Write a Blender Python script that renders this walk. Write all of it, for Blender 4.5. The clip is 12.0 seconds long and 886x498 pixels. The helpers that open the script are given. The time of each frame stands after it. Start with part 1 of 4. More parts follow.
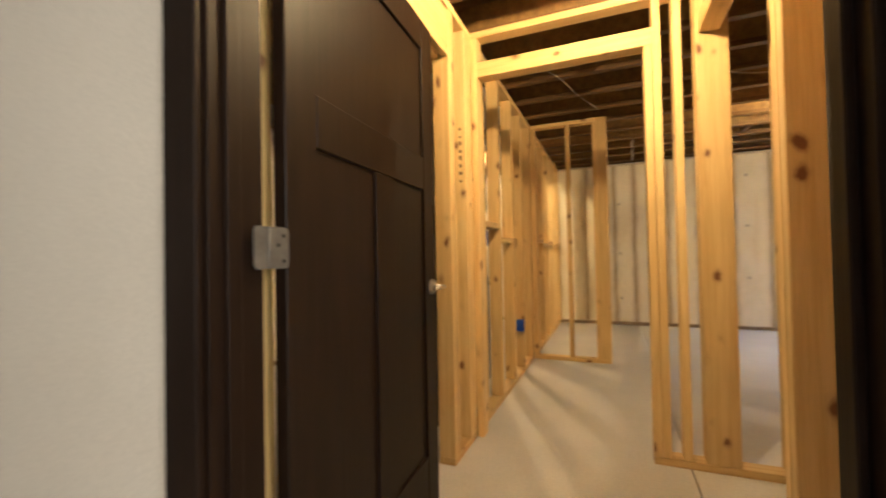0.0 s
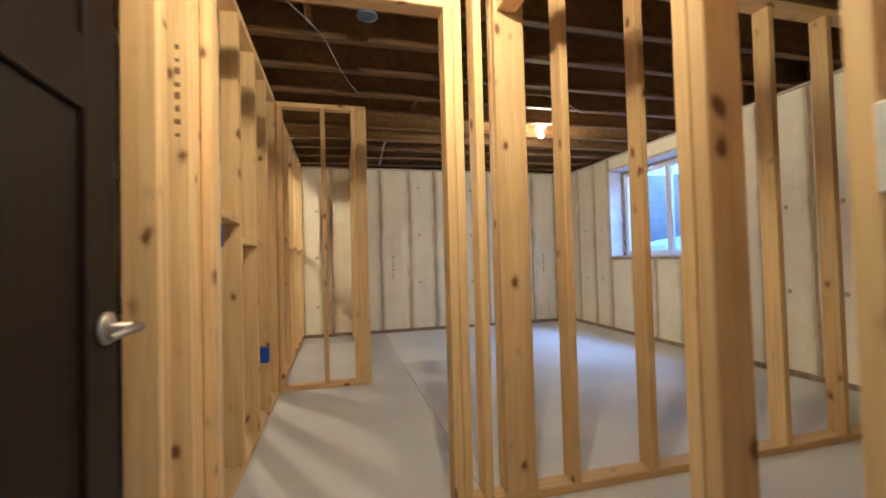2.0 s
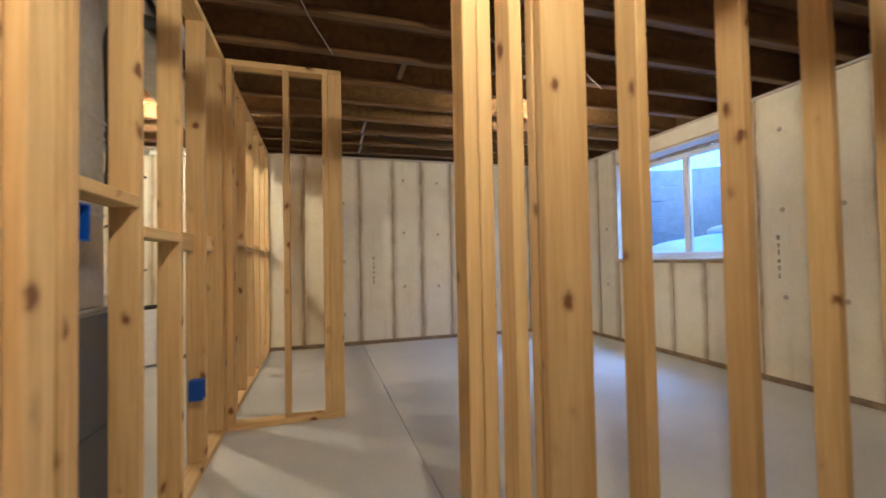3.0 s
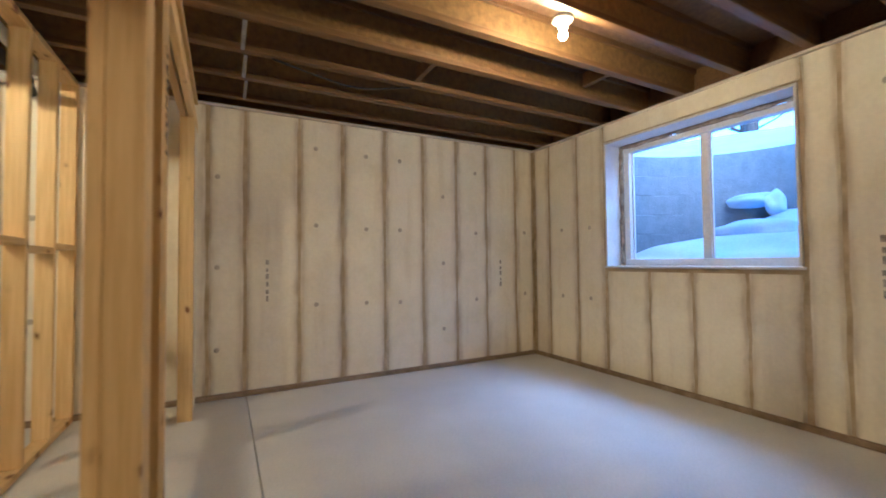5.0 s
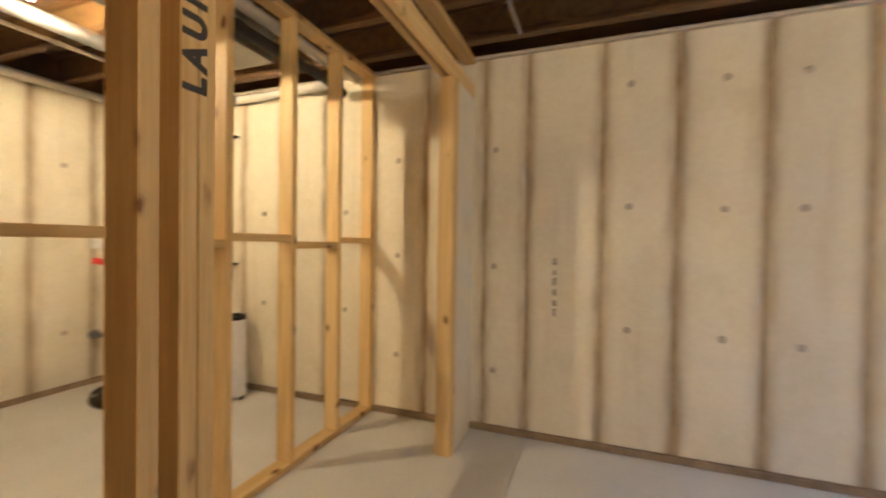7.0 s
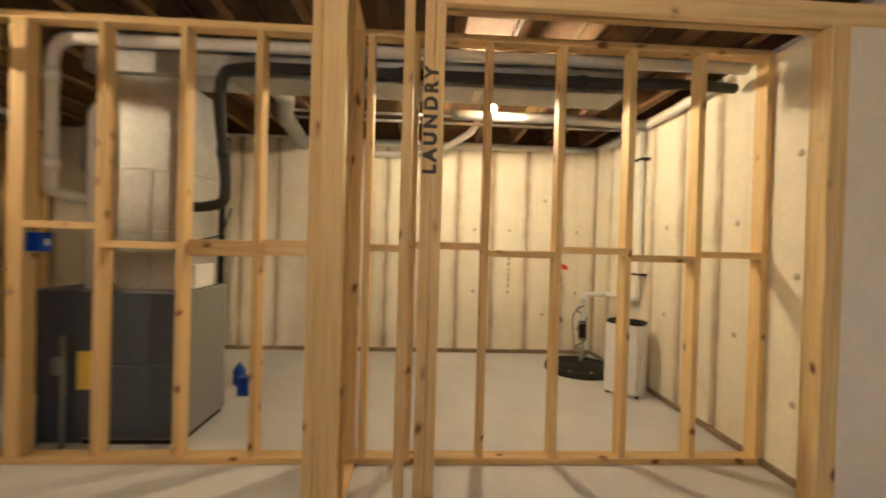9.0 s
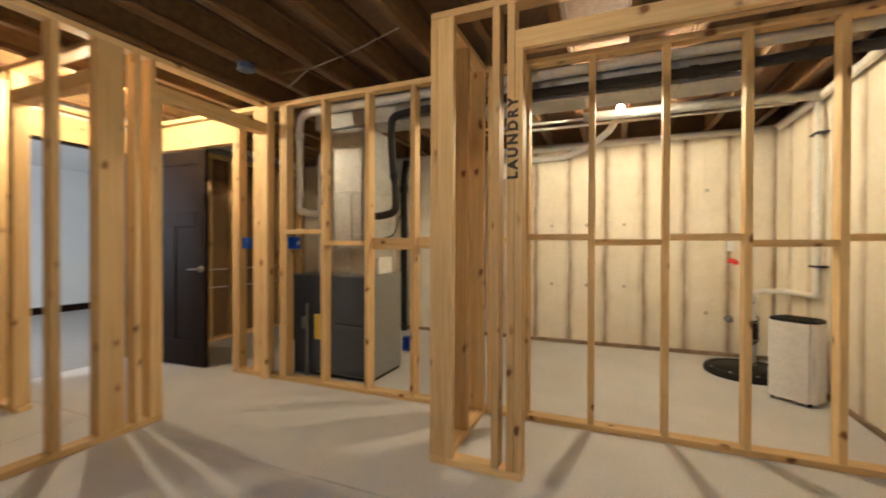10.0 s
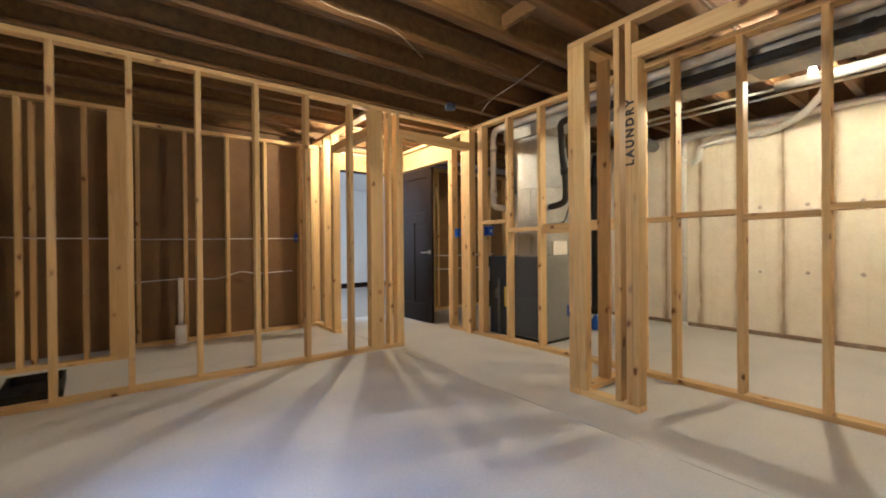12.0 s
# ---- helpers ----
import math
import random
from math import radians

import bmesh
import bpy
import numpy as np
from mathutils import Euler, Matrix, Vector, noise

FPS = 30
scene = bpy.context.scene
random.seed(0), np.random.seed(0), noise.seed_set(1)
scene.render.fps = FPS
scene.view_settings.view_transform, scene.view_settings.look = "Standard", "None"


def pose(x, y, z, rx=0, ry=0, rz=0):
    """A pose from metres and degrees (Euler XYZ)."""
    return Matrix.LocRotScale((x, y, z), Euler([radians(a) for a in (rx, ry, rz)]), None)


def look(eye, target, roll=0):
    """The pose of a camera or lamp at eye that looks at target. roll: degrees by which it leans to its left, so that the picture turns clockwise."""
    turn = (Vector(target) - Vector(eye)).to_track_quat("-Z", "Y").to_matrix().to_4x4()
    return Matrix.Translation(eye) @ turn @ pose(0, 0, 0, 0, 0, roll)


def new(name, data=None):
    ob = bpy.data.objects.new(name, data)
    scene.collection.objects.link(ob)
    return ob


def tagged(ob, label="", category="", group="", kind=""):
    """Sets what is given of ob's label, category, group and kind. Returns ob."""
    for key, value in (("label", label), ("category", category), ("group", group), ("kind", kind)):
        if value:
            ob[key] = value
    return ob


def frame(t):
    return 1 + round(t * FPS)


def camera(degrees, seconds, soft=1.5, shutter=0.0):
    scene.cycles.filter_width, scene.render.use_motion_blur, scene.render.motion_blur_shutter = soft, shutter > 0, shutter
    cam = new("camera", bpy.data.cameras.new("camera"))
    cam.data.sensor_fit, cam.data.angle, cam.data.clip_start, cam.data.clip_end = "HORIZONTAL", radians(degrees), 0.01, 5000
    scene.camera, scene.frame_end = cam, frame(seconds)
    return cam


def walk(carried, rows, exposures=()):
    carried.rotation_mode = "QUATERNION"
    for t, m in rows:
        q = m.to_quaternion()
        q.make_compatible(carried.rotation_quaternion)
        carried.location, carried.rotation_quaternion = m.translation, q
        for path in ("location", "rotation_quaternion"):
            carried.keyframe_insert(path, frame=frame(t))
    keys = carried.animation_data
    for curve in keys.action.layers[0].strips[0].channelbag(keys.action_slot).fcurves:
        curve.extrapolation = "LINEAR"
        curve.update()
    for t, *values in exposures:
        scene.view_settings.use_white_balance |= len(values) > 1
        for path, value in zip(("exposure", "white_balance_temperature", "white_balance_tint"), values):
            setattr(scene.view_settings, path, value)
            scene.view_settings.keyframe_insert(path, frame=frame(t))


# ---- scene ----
cam = camera(94.3, 12.0, 1.8, 0.5)
PATH = [
    (0, (0.232, 0.414, 1.052), (-0.527, 2.264, 1.089), -1.1),
    (0.5, (0.076, 0.566, 1.039), (-0.248, 2.539, 1.086), -1.1),
    (1, (-0.056, 0.68, 1.04), (0.017, 2.678, 1.094), -1.2),
    (1.5, (-0.095, 0.792, 1.032), (0.27, 2.758, 1.084), -1.5),
    (2, (-0.038, 1.075, 1.043), (0.454, 3.013, 1.091), -1.5),
    (2.5, (0.015, 1.396, 1.048), (0.549, 3.322, 1.094), -1.4),
    (4.5, (0.248, 2.916, 1.079), (1.088, 4.729, 1.144), -0.5),
    (5, (0.399, 3.286, 1.075), (1.339, 5.05, 1.138), -0.6),
    (5.5, (0.59, 3.621, 1.093), (1.547, 5.376, 1.161), -0.4),
    (6, (0.759, 3.955, 1.115), (1.423, 5.84, 1.176), 0.1),
    (6.5, (0.887, 4.246, 1.142), (0.87, 6.245, 1.166), 1.0),
    (7, (0.95, 4.494, 1.189), (0.252, 6.368, 1.161), 0.8),
    (9, (1.735, 5.062, 1.214), (-0.263, 5.163, 1.194), 1.6),
    (9.5, (1.996, 5.256, 1.198), (0.027, 4.902, 1.181), 0.7),
    (10, (2.193, 5.535, 1.146), (0.346, 4.77, 1.133), 0.2),
    (10.5, (2.375, 5.853, 1.077), (0.719, 4.731, 1.067), -0.0),
    (11, (2.507, 6.122, 1.037), (1.023, 4.781, 1.031), -0.4),
    (11.5, (2.574, 6.287, 1.019), (1.253, 4.785, 1.003), -0.7),
    (12, (2.582, 6.376, 1.0), (1.384, 4.775, 0.989), -0.5),
]
EXPOSURES = [(0.0, 0.1, 4900, 10), (0.5, 0.1, 4650, 10), (1.0, 0.05, 4350, 10), (2.0, 0.0, 3900, 10), (2.5, -0.08, 3900, 10), (4.5, -0.2, 3950, 10), (5.0, -0.25, 4000, 10), (6.0, -0.15, 4300, 10), (6.5, 0.14, 4480, 10), (7.0, -0.08, 4400, 10), (9.0, -0.05, 4300, 10), (10.0, -0.02, 4150, 10), (11.0, 0.05, 4000, 10), (12.0, 0.1, 3950, 10)]
walk(cam, [(t, look(eye, target, roll)) for t, eye, target, roll in PATH], EXPOSURES)

# ---- world and lights ----
world = bpy.data.worlds.new("world")
scene.world = world
world.use_nodes = True
wn = world.node_tree
sky = wn.nodes.new("ShaderNodeTexSky")
sky.sky_type = "NISHITA"
sky.sun_disc = False
sky.ozone_density = 2.5
sky.sun_elevation, sky.sun_rotation = radians(24), radians(200)
wn.links.new(sky.outputs["Color"], wn.nodes["Background"].inputs["Color"])
wn.nodes["Background"].inputs["Strength"].default_value = 1.25

sun_data = bpy.data.lights.new("sun", "SUN")
sun_data.energy, sun_data.angle, sun_data.color = 0.5, radians(20), (1.0, 0.97, 0.92)
sun = new("sun", sun_data)
sun.matrix_basis = look((0, 0, 20), (-6.8, 18.7, 11.1))

# the bulbs below are the lamps: glowing globes of these strengths
BULB_COLOR = (1.0, 0.605, 0.215)
MAIN_BULB, UTIL_BULB, HALL_BULB = (2.0, 4.895, 2.285), (-1.45, 5.58, 2.278), (0.28, 1.87, 2.25)
MAIN_GLOW, UTIL_GLOW, HALL_GLOW = 2550.0, 4600.0, 3500.0

# unseen warm area lamp added to light the family room beyond the door
fin_data = bpy.data.lights.new("family_room_fill", "AREA")
fin_data.shape, fin_data.size, fin_data.size_y = "RECTANGLE", 1.6, 1.1
fin_data.energy, fin_data.color = 132, (1.0, 0.78, 0.50)
fin_light = new("family_room_fill", fin_data)
fin_light.matrix_basis = look((2.55, -0.9, 1.5), (-2, -0.9, 1.2))

# added area lamp, unseen above the window well, boosts sky light through the window
sky_boost_data = bpy.data.lights.new("window_sky_boost", "AREA")
sky_boost_data.shape, sky_boost_data.size, sky_boost_data.size_y = "RECTANGLE", 1.8, 0.9
sky_boost_data.energy, sky_boost_data.color, sky_boost_data.spread = 22, (0.86, 0.93, 1.0), radians(75)
sky_boost = new("window_sky_boost", sky_boost_data)
sky_boost.matrix_basis = look((4.85, 5.1, 3.15), (2.1, 5.55, 0.6))


# ---- materials ----
def material(name):
    m = bpy.data.materials.new(name)
    m.use_nodes = True
    nt = m.node_tree
    return m, nt, nt.nodes["Principled BSDF"]


def node(nt, kind, **values):
    n = nt.nodes.new(kind)
    for key, value in values.items():
        n.inputs[key.replace("_", " ")].default_value = value
    return n


def ramp(nt, source, stops):
    r = nt.nodes.new("ShaderNodeValToRGB")
    e = r.color_ramp.elements
    e[0].position, e[0].color = stops[0][0], (*stops[0][1], 1)
    e[1].position, e[1].color = stops[-1][0], (*stops[-1][1], 1)
    for p, c in stops[1:-1]:
        e.new(p).color = (*c, 1)
    nt.links.new(source, r.inputs["Fac"])
    return r.outputs["Color"]


def mix(nt, kind, fac, a, b):
    n = nt.nodes.new("ShaderNodeMix")
    n.data_type, n.blend_type = "RGBA", kind
    for socket, value in ((n.inputs[0], fac), (n.inputs[6], a), (n.inputs[7], b)):
        if isinstance(value, bpy.types.NodeSocket):
            nt.links.new(value, socket)
        elif isinstance(value, (tuple, list)):
            socket.default_value = (*value, 1)
        else:
            socket.default_value = value
    return n.outputs[2]


def local(nt, scale=(1, 1, 1), shift=True, island=False):
    """Object coordinates, shifted by each object's random number."""
    tc = nt.nodes.new("ShaderNodeTexCoord")
    out = tc.outputs["Object"]
    if shift:
        if island:
            rnd = nt.nodes.new("ShaderNodeNewGeometry").outputs["Random Per Island"]
        else:
            rnd = nt.nodes.new("ShaderNodeObjectInfo").outputs["Random"]
        mul = nt.nodes.new("ShaderNodeMath")
        mul.operation = "MULTIPLY"
        mul.inputs[1].default_value = 37.0
        nt.links.new(rnd, mul.inputs[0])
        add = nt.nodes.new("ShaderNodeVectorMath")
        nt.links.new(out, add.inputs[0])
        nt.links.new(mul.outputs[0], add.inputs[1])
        out = add.outputs[0]
    mp = nt.nodes.new("ShaderNodeMapping")
    mp.inputs["Scale"].default_value = scale
    nt.links.new(out, mp.inputs["Vector"])
    return mp.outputs["Vector"]


def tex(nt, kind, vec, **values):
    n = node(nt, kind, **values)
    nt.links.new(vec, n.inputs["Vector"])
    return n


def bump(nt, bsdf, height, strength, distance):
    b = nt.nodes.new("ShaderNodeBump")
    b.inputs["Strength"].default_value, b.inputs["Distance"].default_value = strength, distance
    nt.links.new(height, b.inputs["Height"])
    nt.links.new(b.outputs["Normal"], bsdf.inputs["Normal"])


def wood(name, light, dark, knot=(0.16, 0.07, 0.025), knots=0.13, rough=0.62, axis="z", island=False, vary=0.22):
    m, nt, b = material(name)
    s = {"z": (1, 1, 0.05), "x": (0.05, 1, 1)}[axis]
    k = {"z": (8, 8, 5.0), "x": (5.0, 8, 8)}[axis]
    v = local(nt, s, True, island)
    grain = tex(nt, "ShaderNodeTexNoise", v, Scale=55.0, Detail=5.0, Roughness=0.6)
    broad = tex(nt, "ShaderNodeTexNoise", v, Scale=9.0, Detail=2.0)
    col = ramp(nt, grain.outputs["Fac"], [(0.25, dark), (0.62, light)])
    col = mix(nt, "MULTIPLY", 0.55, col, ramp(nt, broad.outputs["Fac"], [(0.3, (0.86, 0.76, 0.62)), (0.65, (1.06, 1.04, 1.0))]))
    kv = local(nt, k, True, island)
    warp = tex(nt, "ShaderNodeTexNoise", kv, Scale=1.7, Detail=3.0)
    scaled = nt.nodes.new("ShaderNodeVectorMath")
    scaled.operation = "SCALE"
    scaled.inputs["Scale"].default_value = 0.45
    nt.links.new(warp.outputs["Color"], scaled.inputs[0])
    bent = nt.nodes.new("ShaderNodeVectorMath")
    nt.links.new(kv, bent.inputs[0])
    nt.links.new(scaled.outputs[0], bent.inputs[1])
    vor = tex(nt, "ShaderNodeTexVoronoi", bent.outputs[0], Scale=1.0)
    kmask = ramp(nt, vor.outputs["Distance"], [(knots * 0.55, (1, 1, 1)), (knots * 0.85, (0.5, 0.5, 0.5)), (knots * 1.15, (0.12, 0.12, 0.12)), (knots * 1.7, (0, 0, 0))])
    col = mix(nt, "MIX", kmask, col, knot)
    if island:
        rnd = nt.nodes.new("ShaderNodeNewGeometry").outputs["Random Per Island"]
    else:
        rnd = nt.nodes.new("ShaderNodeObjectInfo").outputs["Random"]
    tone = ramp(nt, rnd, [(0.0, (1 - vary, 1 - vary * 1.15, 1 - vary * 1.3)), (0.5, (0.95, 0.94, 0.92)), (1.0, (1.06, 1.06, 1.07))])
    col = mix(nt, "MULTIPLY", 1.0, col, tone)
    nt.links.new(col, b.inputs["Base Color"])
    b.inputs["Roughness"].default_value = rough
    bump(nt, b, grain.outputs["Fac"], 0.25, 0.002)
    return m


def mottled(name, a, b_, scale=6.0, rough=0.7, fine=60.0, relief=0.2, depth=0.003, metal=0.0, shift=True):
    m, nt, b = material(name)
    v = local(nt, (1, 1, 1), shift)
    big = tex(nt, "ShaderNodeTexNoise", v, Scale=scale, Detail=6.0, Roughness=0.6)
    small = tex(nt, "ShaderNodeTexNoise", v, Scale=fine, Detail=4.0)
    col = ramp(nt, big.outputs["Fac"], [(0.3, a), (0.7, b_)])
    col = mix(nt, "MULTIPLY", 0.35, col, ramp(nt, small.outputs["Fac"], [(0.3, (0.75, 0.75, 0.75)), (0.7, (1.08, 1.08, 1.08))]))
    nt.links.new(col, b.inputs["Base Color"])
    nt.links.new(ramp(nt, big.outputs["Fac"], [(0.3, (rough * 0.85,) * 3), (0.7, (min(1, rough * 1.15),) * 3)]), b.inputs["Roughness"])
    b.inputs["Metallic"].default_value = metal
    bump(nt, b, small.outputs["Fac"], relief, depth)
    return m


def plain(name, color, rough=0.5, metal=0.0, grain=0.06):
    m, nt, b = material(name)
    v = local(nt)
    n = tex(nt, "ShaderNodeTexNoise", v, Scale=35.0, Detail=3.0)
    lo = tuple(c * (1 - grain) for c in color)
    hi = tuple(min(1, c * (1 + grain)) for c in color)
    nt.links.new(ramp(nt, n.outputs["Fac"], [(0.3, lo), (0.7, hi)]), b.inputs["Base Color"])
    b.inputs["Roughness"].default_value, b.inputs["Metallic"].default_value = rough, metal
    return m


def panel_material(name, base, stain):
    """Pale sprayed wall panels, blotched, with stains that run down their long edges."""
    m, nt, b = material(name)
    v = local(nt, (1, 1, 1))
    big = tex(nt, "ShaderNodeTexNoise", v, Scale=3.2, Detail=6.0, Roughness=0.65)
    small = tex(nt, "ShaderNodeTexNoise", v, Scale=38.0, Detail=4.0)
    run = tex(nt, "ShaderNodeTexNoise", local(nt, (7, 7, 0.7)), Scale=1.6, Detail=4.0)
    col = ramp(nt, big.outputs["Fac"], [(0.26, (base[0] * 0.88, base[1] * 0.86, base[2] * 0.78)), (0.5, (base[0] * 0.97, base[1] * 0.96, base[2] * 0.94)), (0.68, base)])
    col = mix(nt, "MIX", ramp(nt, run.outputs["Fac"], [(0.56, (0, 0, 0)), (0.78, (0.26, 0.26, 0.26))]), col, stain)
    edge = nt.nodes.new("ShaderNodeAttribute")
    edge.attribute_name = "stain"
    patchy = tex(nt, "ShaderNodeTexNoise", local(nt, (5, 5, 1.6)), Scale=2.2, Detail=4.0)
    amount = mix(nt, "MULTIPLY", 1.0, ramp(nt, edge.outputs["Fac"], [(0.0, (0, 0, 0)), (0.4, (0.18, 0.18, 0.18)), (1.0, (0.9, 0.9, 0.9))]), ramp(nt, patchy.outputs["Fac"], [(0.32, (0.25, 0.25, 0.25)), (0.68, (1, 1, 1))]))
    col = mix(nt, "MIX", amount, col, tuple(c * 0.72 for c in stain))
    col = mix(nt, "MULTIPLY", 0.25, col, ramp(nt, small.outputs["Fac"], [(0.3, (0.8, 0.8, 0.8)), (0.7, (1.05, 1.05, 1.05))]))
    nt.links.new(col, b.inputs["Base Color"])
    b.inputs["Roughness"].default_value = 0.8
    bump(nt, b, small.outputs["Fac"], 0.3, 0.004)
    return m


PINE = wood("pine_stud", (0.78, 0.592, 0.242), (0.63, 0.437, 0.138), knot=(0.20, 0.09, 0.03), knots=0.145, vary=0.24)
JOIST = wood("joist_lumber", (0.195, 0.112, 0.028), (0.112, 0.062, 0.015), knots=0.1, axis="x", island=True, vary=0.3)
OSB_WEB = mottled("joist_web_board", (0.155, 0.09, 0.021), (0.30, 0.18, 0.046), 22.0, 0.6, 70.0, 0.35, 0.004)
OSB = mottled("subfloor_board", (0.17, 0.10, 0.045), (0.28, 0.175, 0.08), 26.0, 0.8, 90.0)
BOARD_BACK = mottled("drywall_back_paper", (0.145, 0.084, 0.032), (0.215, 0.132, 0.053), 3.0, 0.85, 50.0)
SLAB = mottled("concrete_slab", (0.565, 0.56, 0.55), (0.67, 0.66, 0.65), 1.6, 0.62, 70.0, 0.12, 0.002, shift=False)
SLAB_EDGE = mottled("concrete_joint", (0.10, 0.095, 0.09), (0.17, 0.16, 0.15), 12.0, 0.9)
PANEL = panel_material("wall_panel", (0.87, 0.81, 0.64), (0.56, 0.44, 0.25))
SEAM = mottled("wall_seam", (0.33, 0.25, 0.13), (0.56, 0.45, 0.28), 7.0, 0.9)
SILL_STRIP = mottled("sill_strip", (0.18, 0.13, 0.075), (0.36, 0.275, 0.175), 9.0, 0.9)
CAP = mottled("wall_cap", (0.55, 0.50, 0.40), (0.68, 0.62, 0.52), 4.0, 0.8)
DARK_DOOR = wood("espresso_door", (0.015, 0.0088, 0.0056), (0.009, 0.0052, 0.0034), knot=(0.009, 0.006, 0.0048), knots=0.02, rough=0.46, vary=0.05)
DARK_DOOR.node_tree.nodes["Principled BSDF"].inputs["Specular IOR Level"].default_value = 0.10
BEIGE = mottled("painted_drywall", (0.60, 0.555, 0.475), (0.63, 0.585, 0.505), 3.0, 0.75, 160.0, 0.15, 0.001)
WHITE_WALL = mottled("white_painted_drywall", (0.72, 0.71, 0.69), (0.76, 0.75, 0.73), 3.0, 0.7, 140.0, 0.1, 0.001)
CARPET = mottled("carpet", (0.30, 0.28, 0.26), (0.40, 0.38, 0.35), 20.0, 0.95, 300.0, 0.6, 0.004)
NICKEL = plain("satin_nickel", (0.42, 0.395, 0.35), 0.42, 1.0)
GALV = mottled("galvanized_sheet", (0.36, 0.36, 0.355), (0.52, 0.52, 0.51), 5.0, 0.52, 40.0, 0.05, 0.001, 1.0)
SLATE = plain("slate_enamel", (0.068, 0.080, 0.115), 0.42, 0.2)
GREY_ENAMEL = plain("grey_enamel", (0.22, 0.225, 0.22), 0.45, 0.2)
PVC = plain("white_pvc", (0.74, 0.72, 0.67), 0.38)
BLACK_FOAM = plain("black_foam", (0.018, 0.018, 0.019), 0.75, 0.0, 0.2)
BLACK_PLASTIC = plain("black_plastic", (0.014, 0.0135, 0.013), 0.6, 0.0, 0.2)
BLACK_PLASTIC.node_tree.nodes["Principled BSDF"].inputs["Specular IOR Level"].default_value = 0.25
HINGE_METAL = mottled("dull_hinge_steel", (0.085, 0.082, 0.076), (0.15, 0.145, 0.135), 30.0, 0.55, 90.0, 0.1, 0.001, 0.5)
BLUE_BOX = plain("blue_plastic_box", (0.015, 0.075, 0.46), 0.45)
WHITE_PLASTIC = plain("white_plastic", (0.78, 0.77, 0.74), 0.3)
YELLOW = plain("yellow_tag", (0.75, 0.55, 0.04), 0.6)
RED = plain("red_paint", (0.72, 0.06, 0.035), 0.7, 0.0, 0.3)
INK = plain("black_ink", (0.05, 0.045, 0.045), 0.8)
WINDOW_VINYL = plain("white_vinyl", (0.76, 0.76, 0.75), 0.35)
WHITE_BOARD = mottled("white_buck_board", (0.60, 0.58, 0.54), (0.76, 0.75, 0.72), 5.0, 0.7)
SNOW = mottled("snow", (0.55, 0.66, 0.80), (0.66, 0.76, 0.88), 3.0, 0.8, 50.0, 0.3, 0.01)
BLOCK = mottled("retaining_block", (0.185, 0.20, 0.205), (0.26, 0.275, 0.28), 8.0, 0.9, 60.0, 0.5, 0.01)
BARK = mottled("bark", (0.05, 0.04, 0.035), (0.10, 0.085, 0.07), 14.0, 0.9)
WIRE = plain("white_cable", (0.66, 0.62, 0.54), 0.5)


def glass_material():
    m, nt, b = material("window_glass")
    b.inputs["Base Color"].default_value = (1, 1, 1, 1)
    b.inputs["Roughness"].default_value = 0.0
    b.inputs["Transmission Weight"].default_value = 1.0
    b.inputs["IOR"].default_value = 1.02
    return m


GLASS = glass_material()


def glow_material(name, color, strength):
    m, nt, b = material(name)
    b.inputs["Base Color"].default_value = (0.9, 0.9, 0.88, 1)
    b.inputs["Emission Color"].default_value = (*color, 1)
    b.inputs["Emission Strength"].default_value = strength
    return m




# ---- mesh helpers ----
def bm_box(bm, lo, hi, bevel=0.0):
    made = bmesh.ops.create_cube(bm, size=1.0)
    c = [(a + b) / 2 for a, b in zip(lo, hi)]
    s = [abs(b - a) for a, b in zip(lo, hi)]
    for v in made["verts"]:
        v.co = Vector((c[i] + v.co[i] * s[i] for i in range(3)))
    if bevel:
        edges = list({e for v in made["verts"] for e in v.link_edges})
        bmesh.ops.bevel(bm, geom=edges, offset=bevel, segments=1, affect="EDGES")
    return made["verts"]


def box(lo, hi, bevel=0.0):
    bm = bmesh.new()
    bm_box(bm, lo, hi, bevel)
    return bm


def bm_tube(bm, points, radius, sides=12, closed=True):
    """A round tube along points."""
    pts = [Vector(p) for p in points]
    rings, up = [], None
    for i, p in enumerate(pts):
        d = (pts[min(i + 1, len(pts) - 1)] - pts[max(i - 1, 0)]).normalized()
        if up is None:
            up = d.orthogonal().normalized()
        up = (up - d * up.dot(d)).normalized()
        side = d.cross(up)
        r = radius[i] if isinstance(radius, (list, tuple)) else radius
        rings.append([bm.verts.new(p + (up * math.cos(a) + side * math.sin(a)) * r) for a in (2 * math.pi * k / sides for k in range(sides))])
    for a, b in zip(rings, rings[1:]):
        for k in range(sides):
            f = bm.faces.new((a[k], a[(k + 1) % sides], b[(k + 1) % sides], b[k]))
            f.smooth = True
    if closed:
        bm.faces.new(rings[0][::-1])
        bm.faces.new(rings[-1])


def tube(points, radius, sides=12):
    bm = bmesh.new()
    bm_tube(bm, points, radius, sides)
    return bm


def rounded_path(points, r=0.05, n=5):
    """Corner points turned into a path with round elbows."""
    pts = [Vector(p) for p in points]
    out = [pts[0]]
    for a, b, c in zip(pts, pts[1:], pts[2:]):
        u, w = (a - b), (c - b)
        d = min(r, u.length * 0.45, w.length * 0.45)
        p, q = b + u.normalized() * d, b + w.normalized() * d
        for i in range(n + 1):
            s = i / n
            out.append(p * (1 - s) ** 2 + b * 2 * s * (1 - s) + q * s * s)
    return out + [pts[-1]]


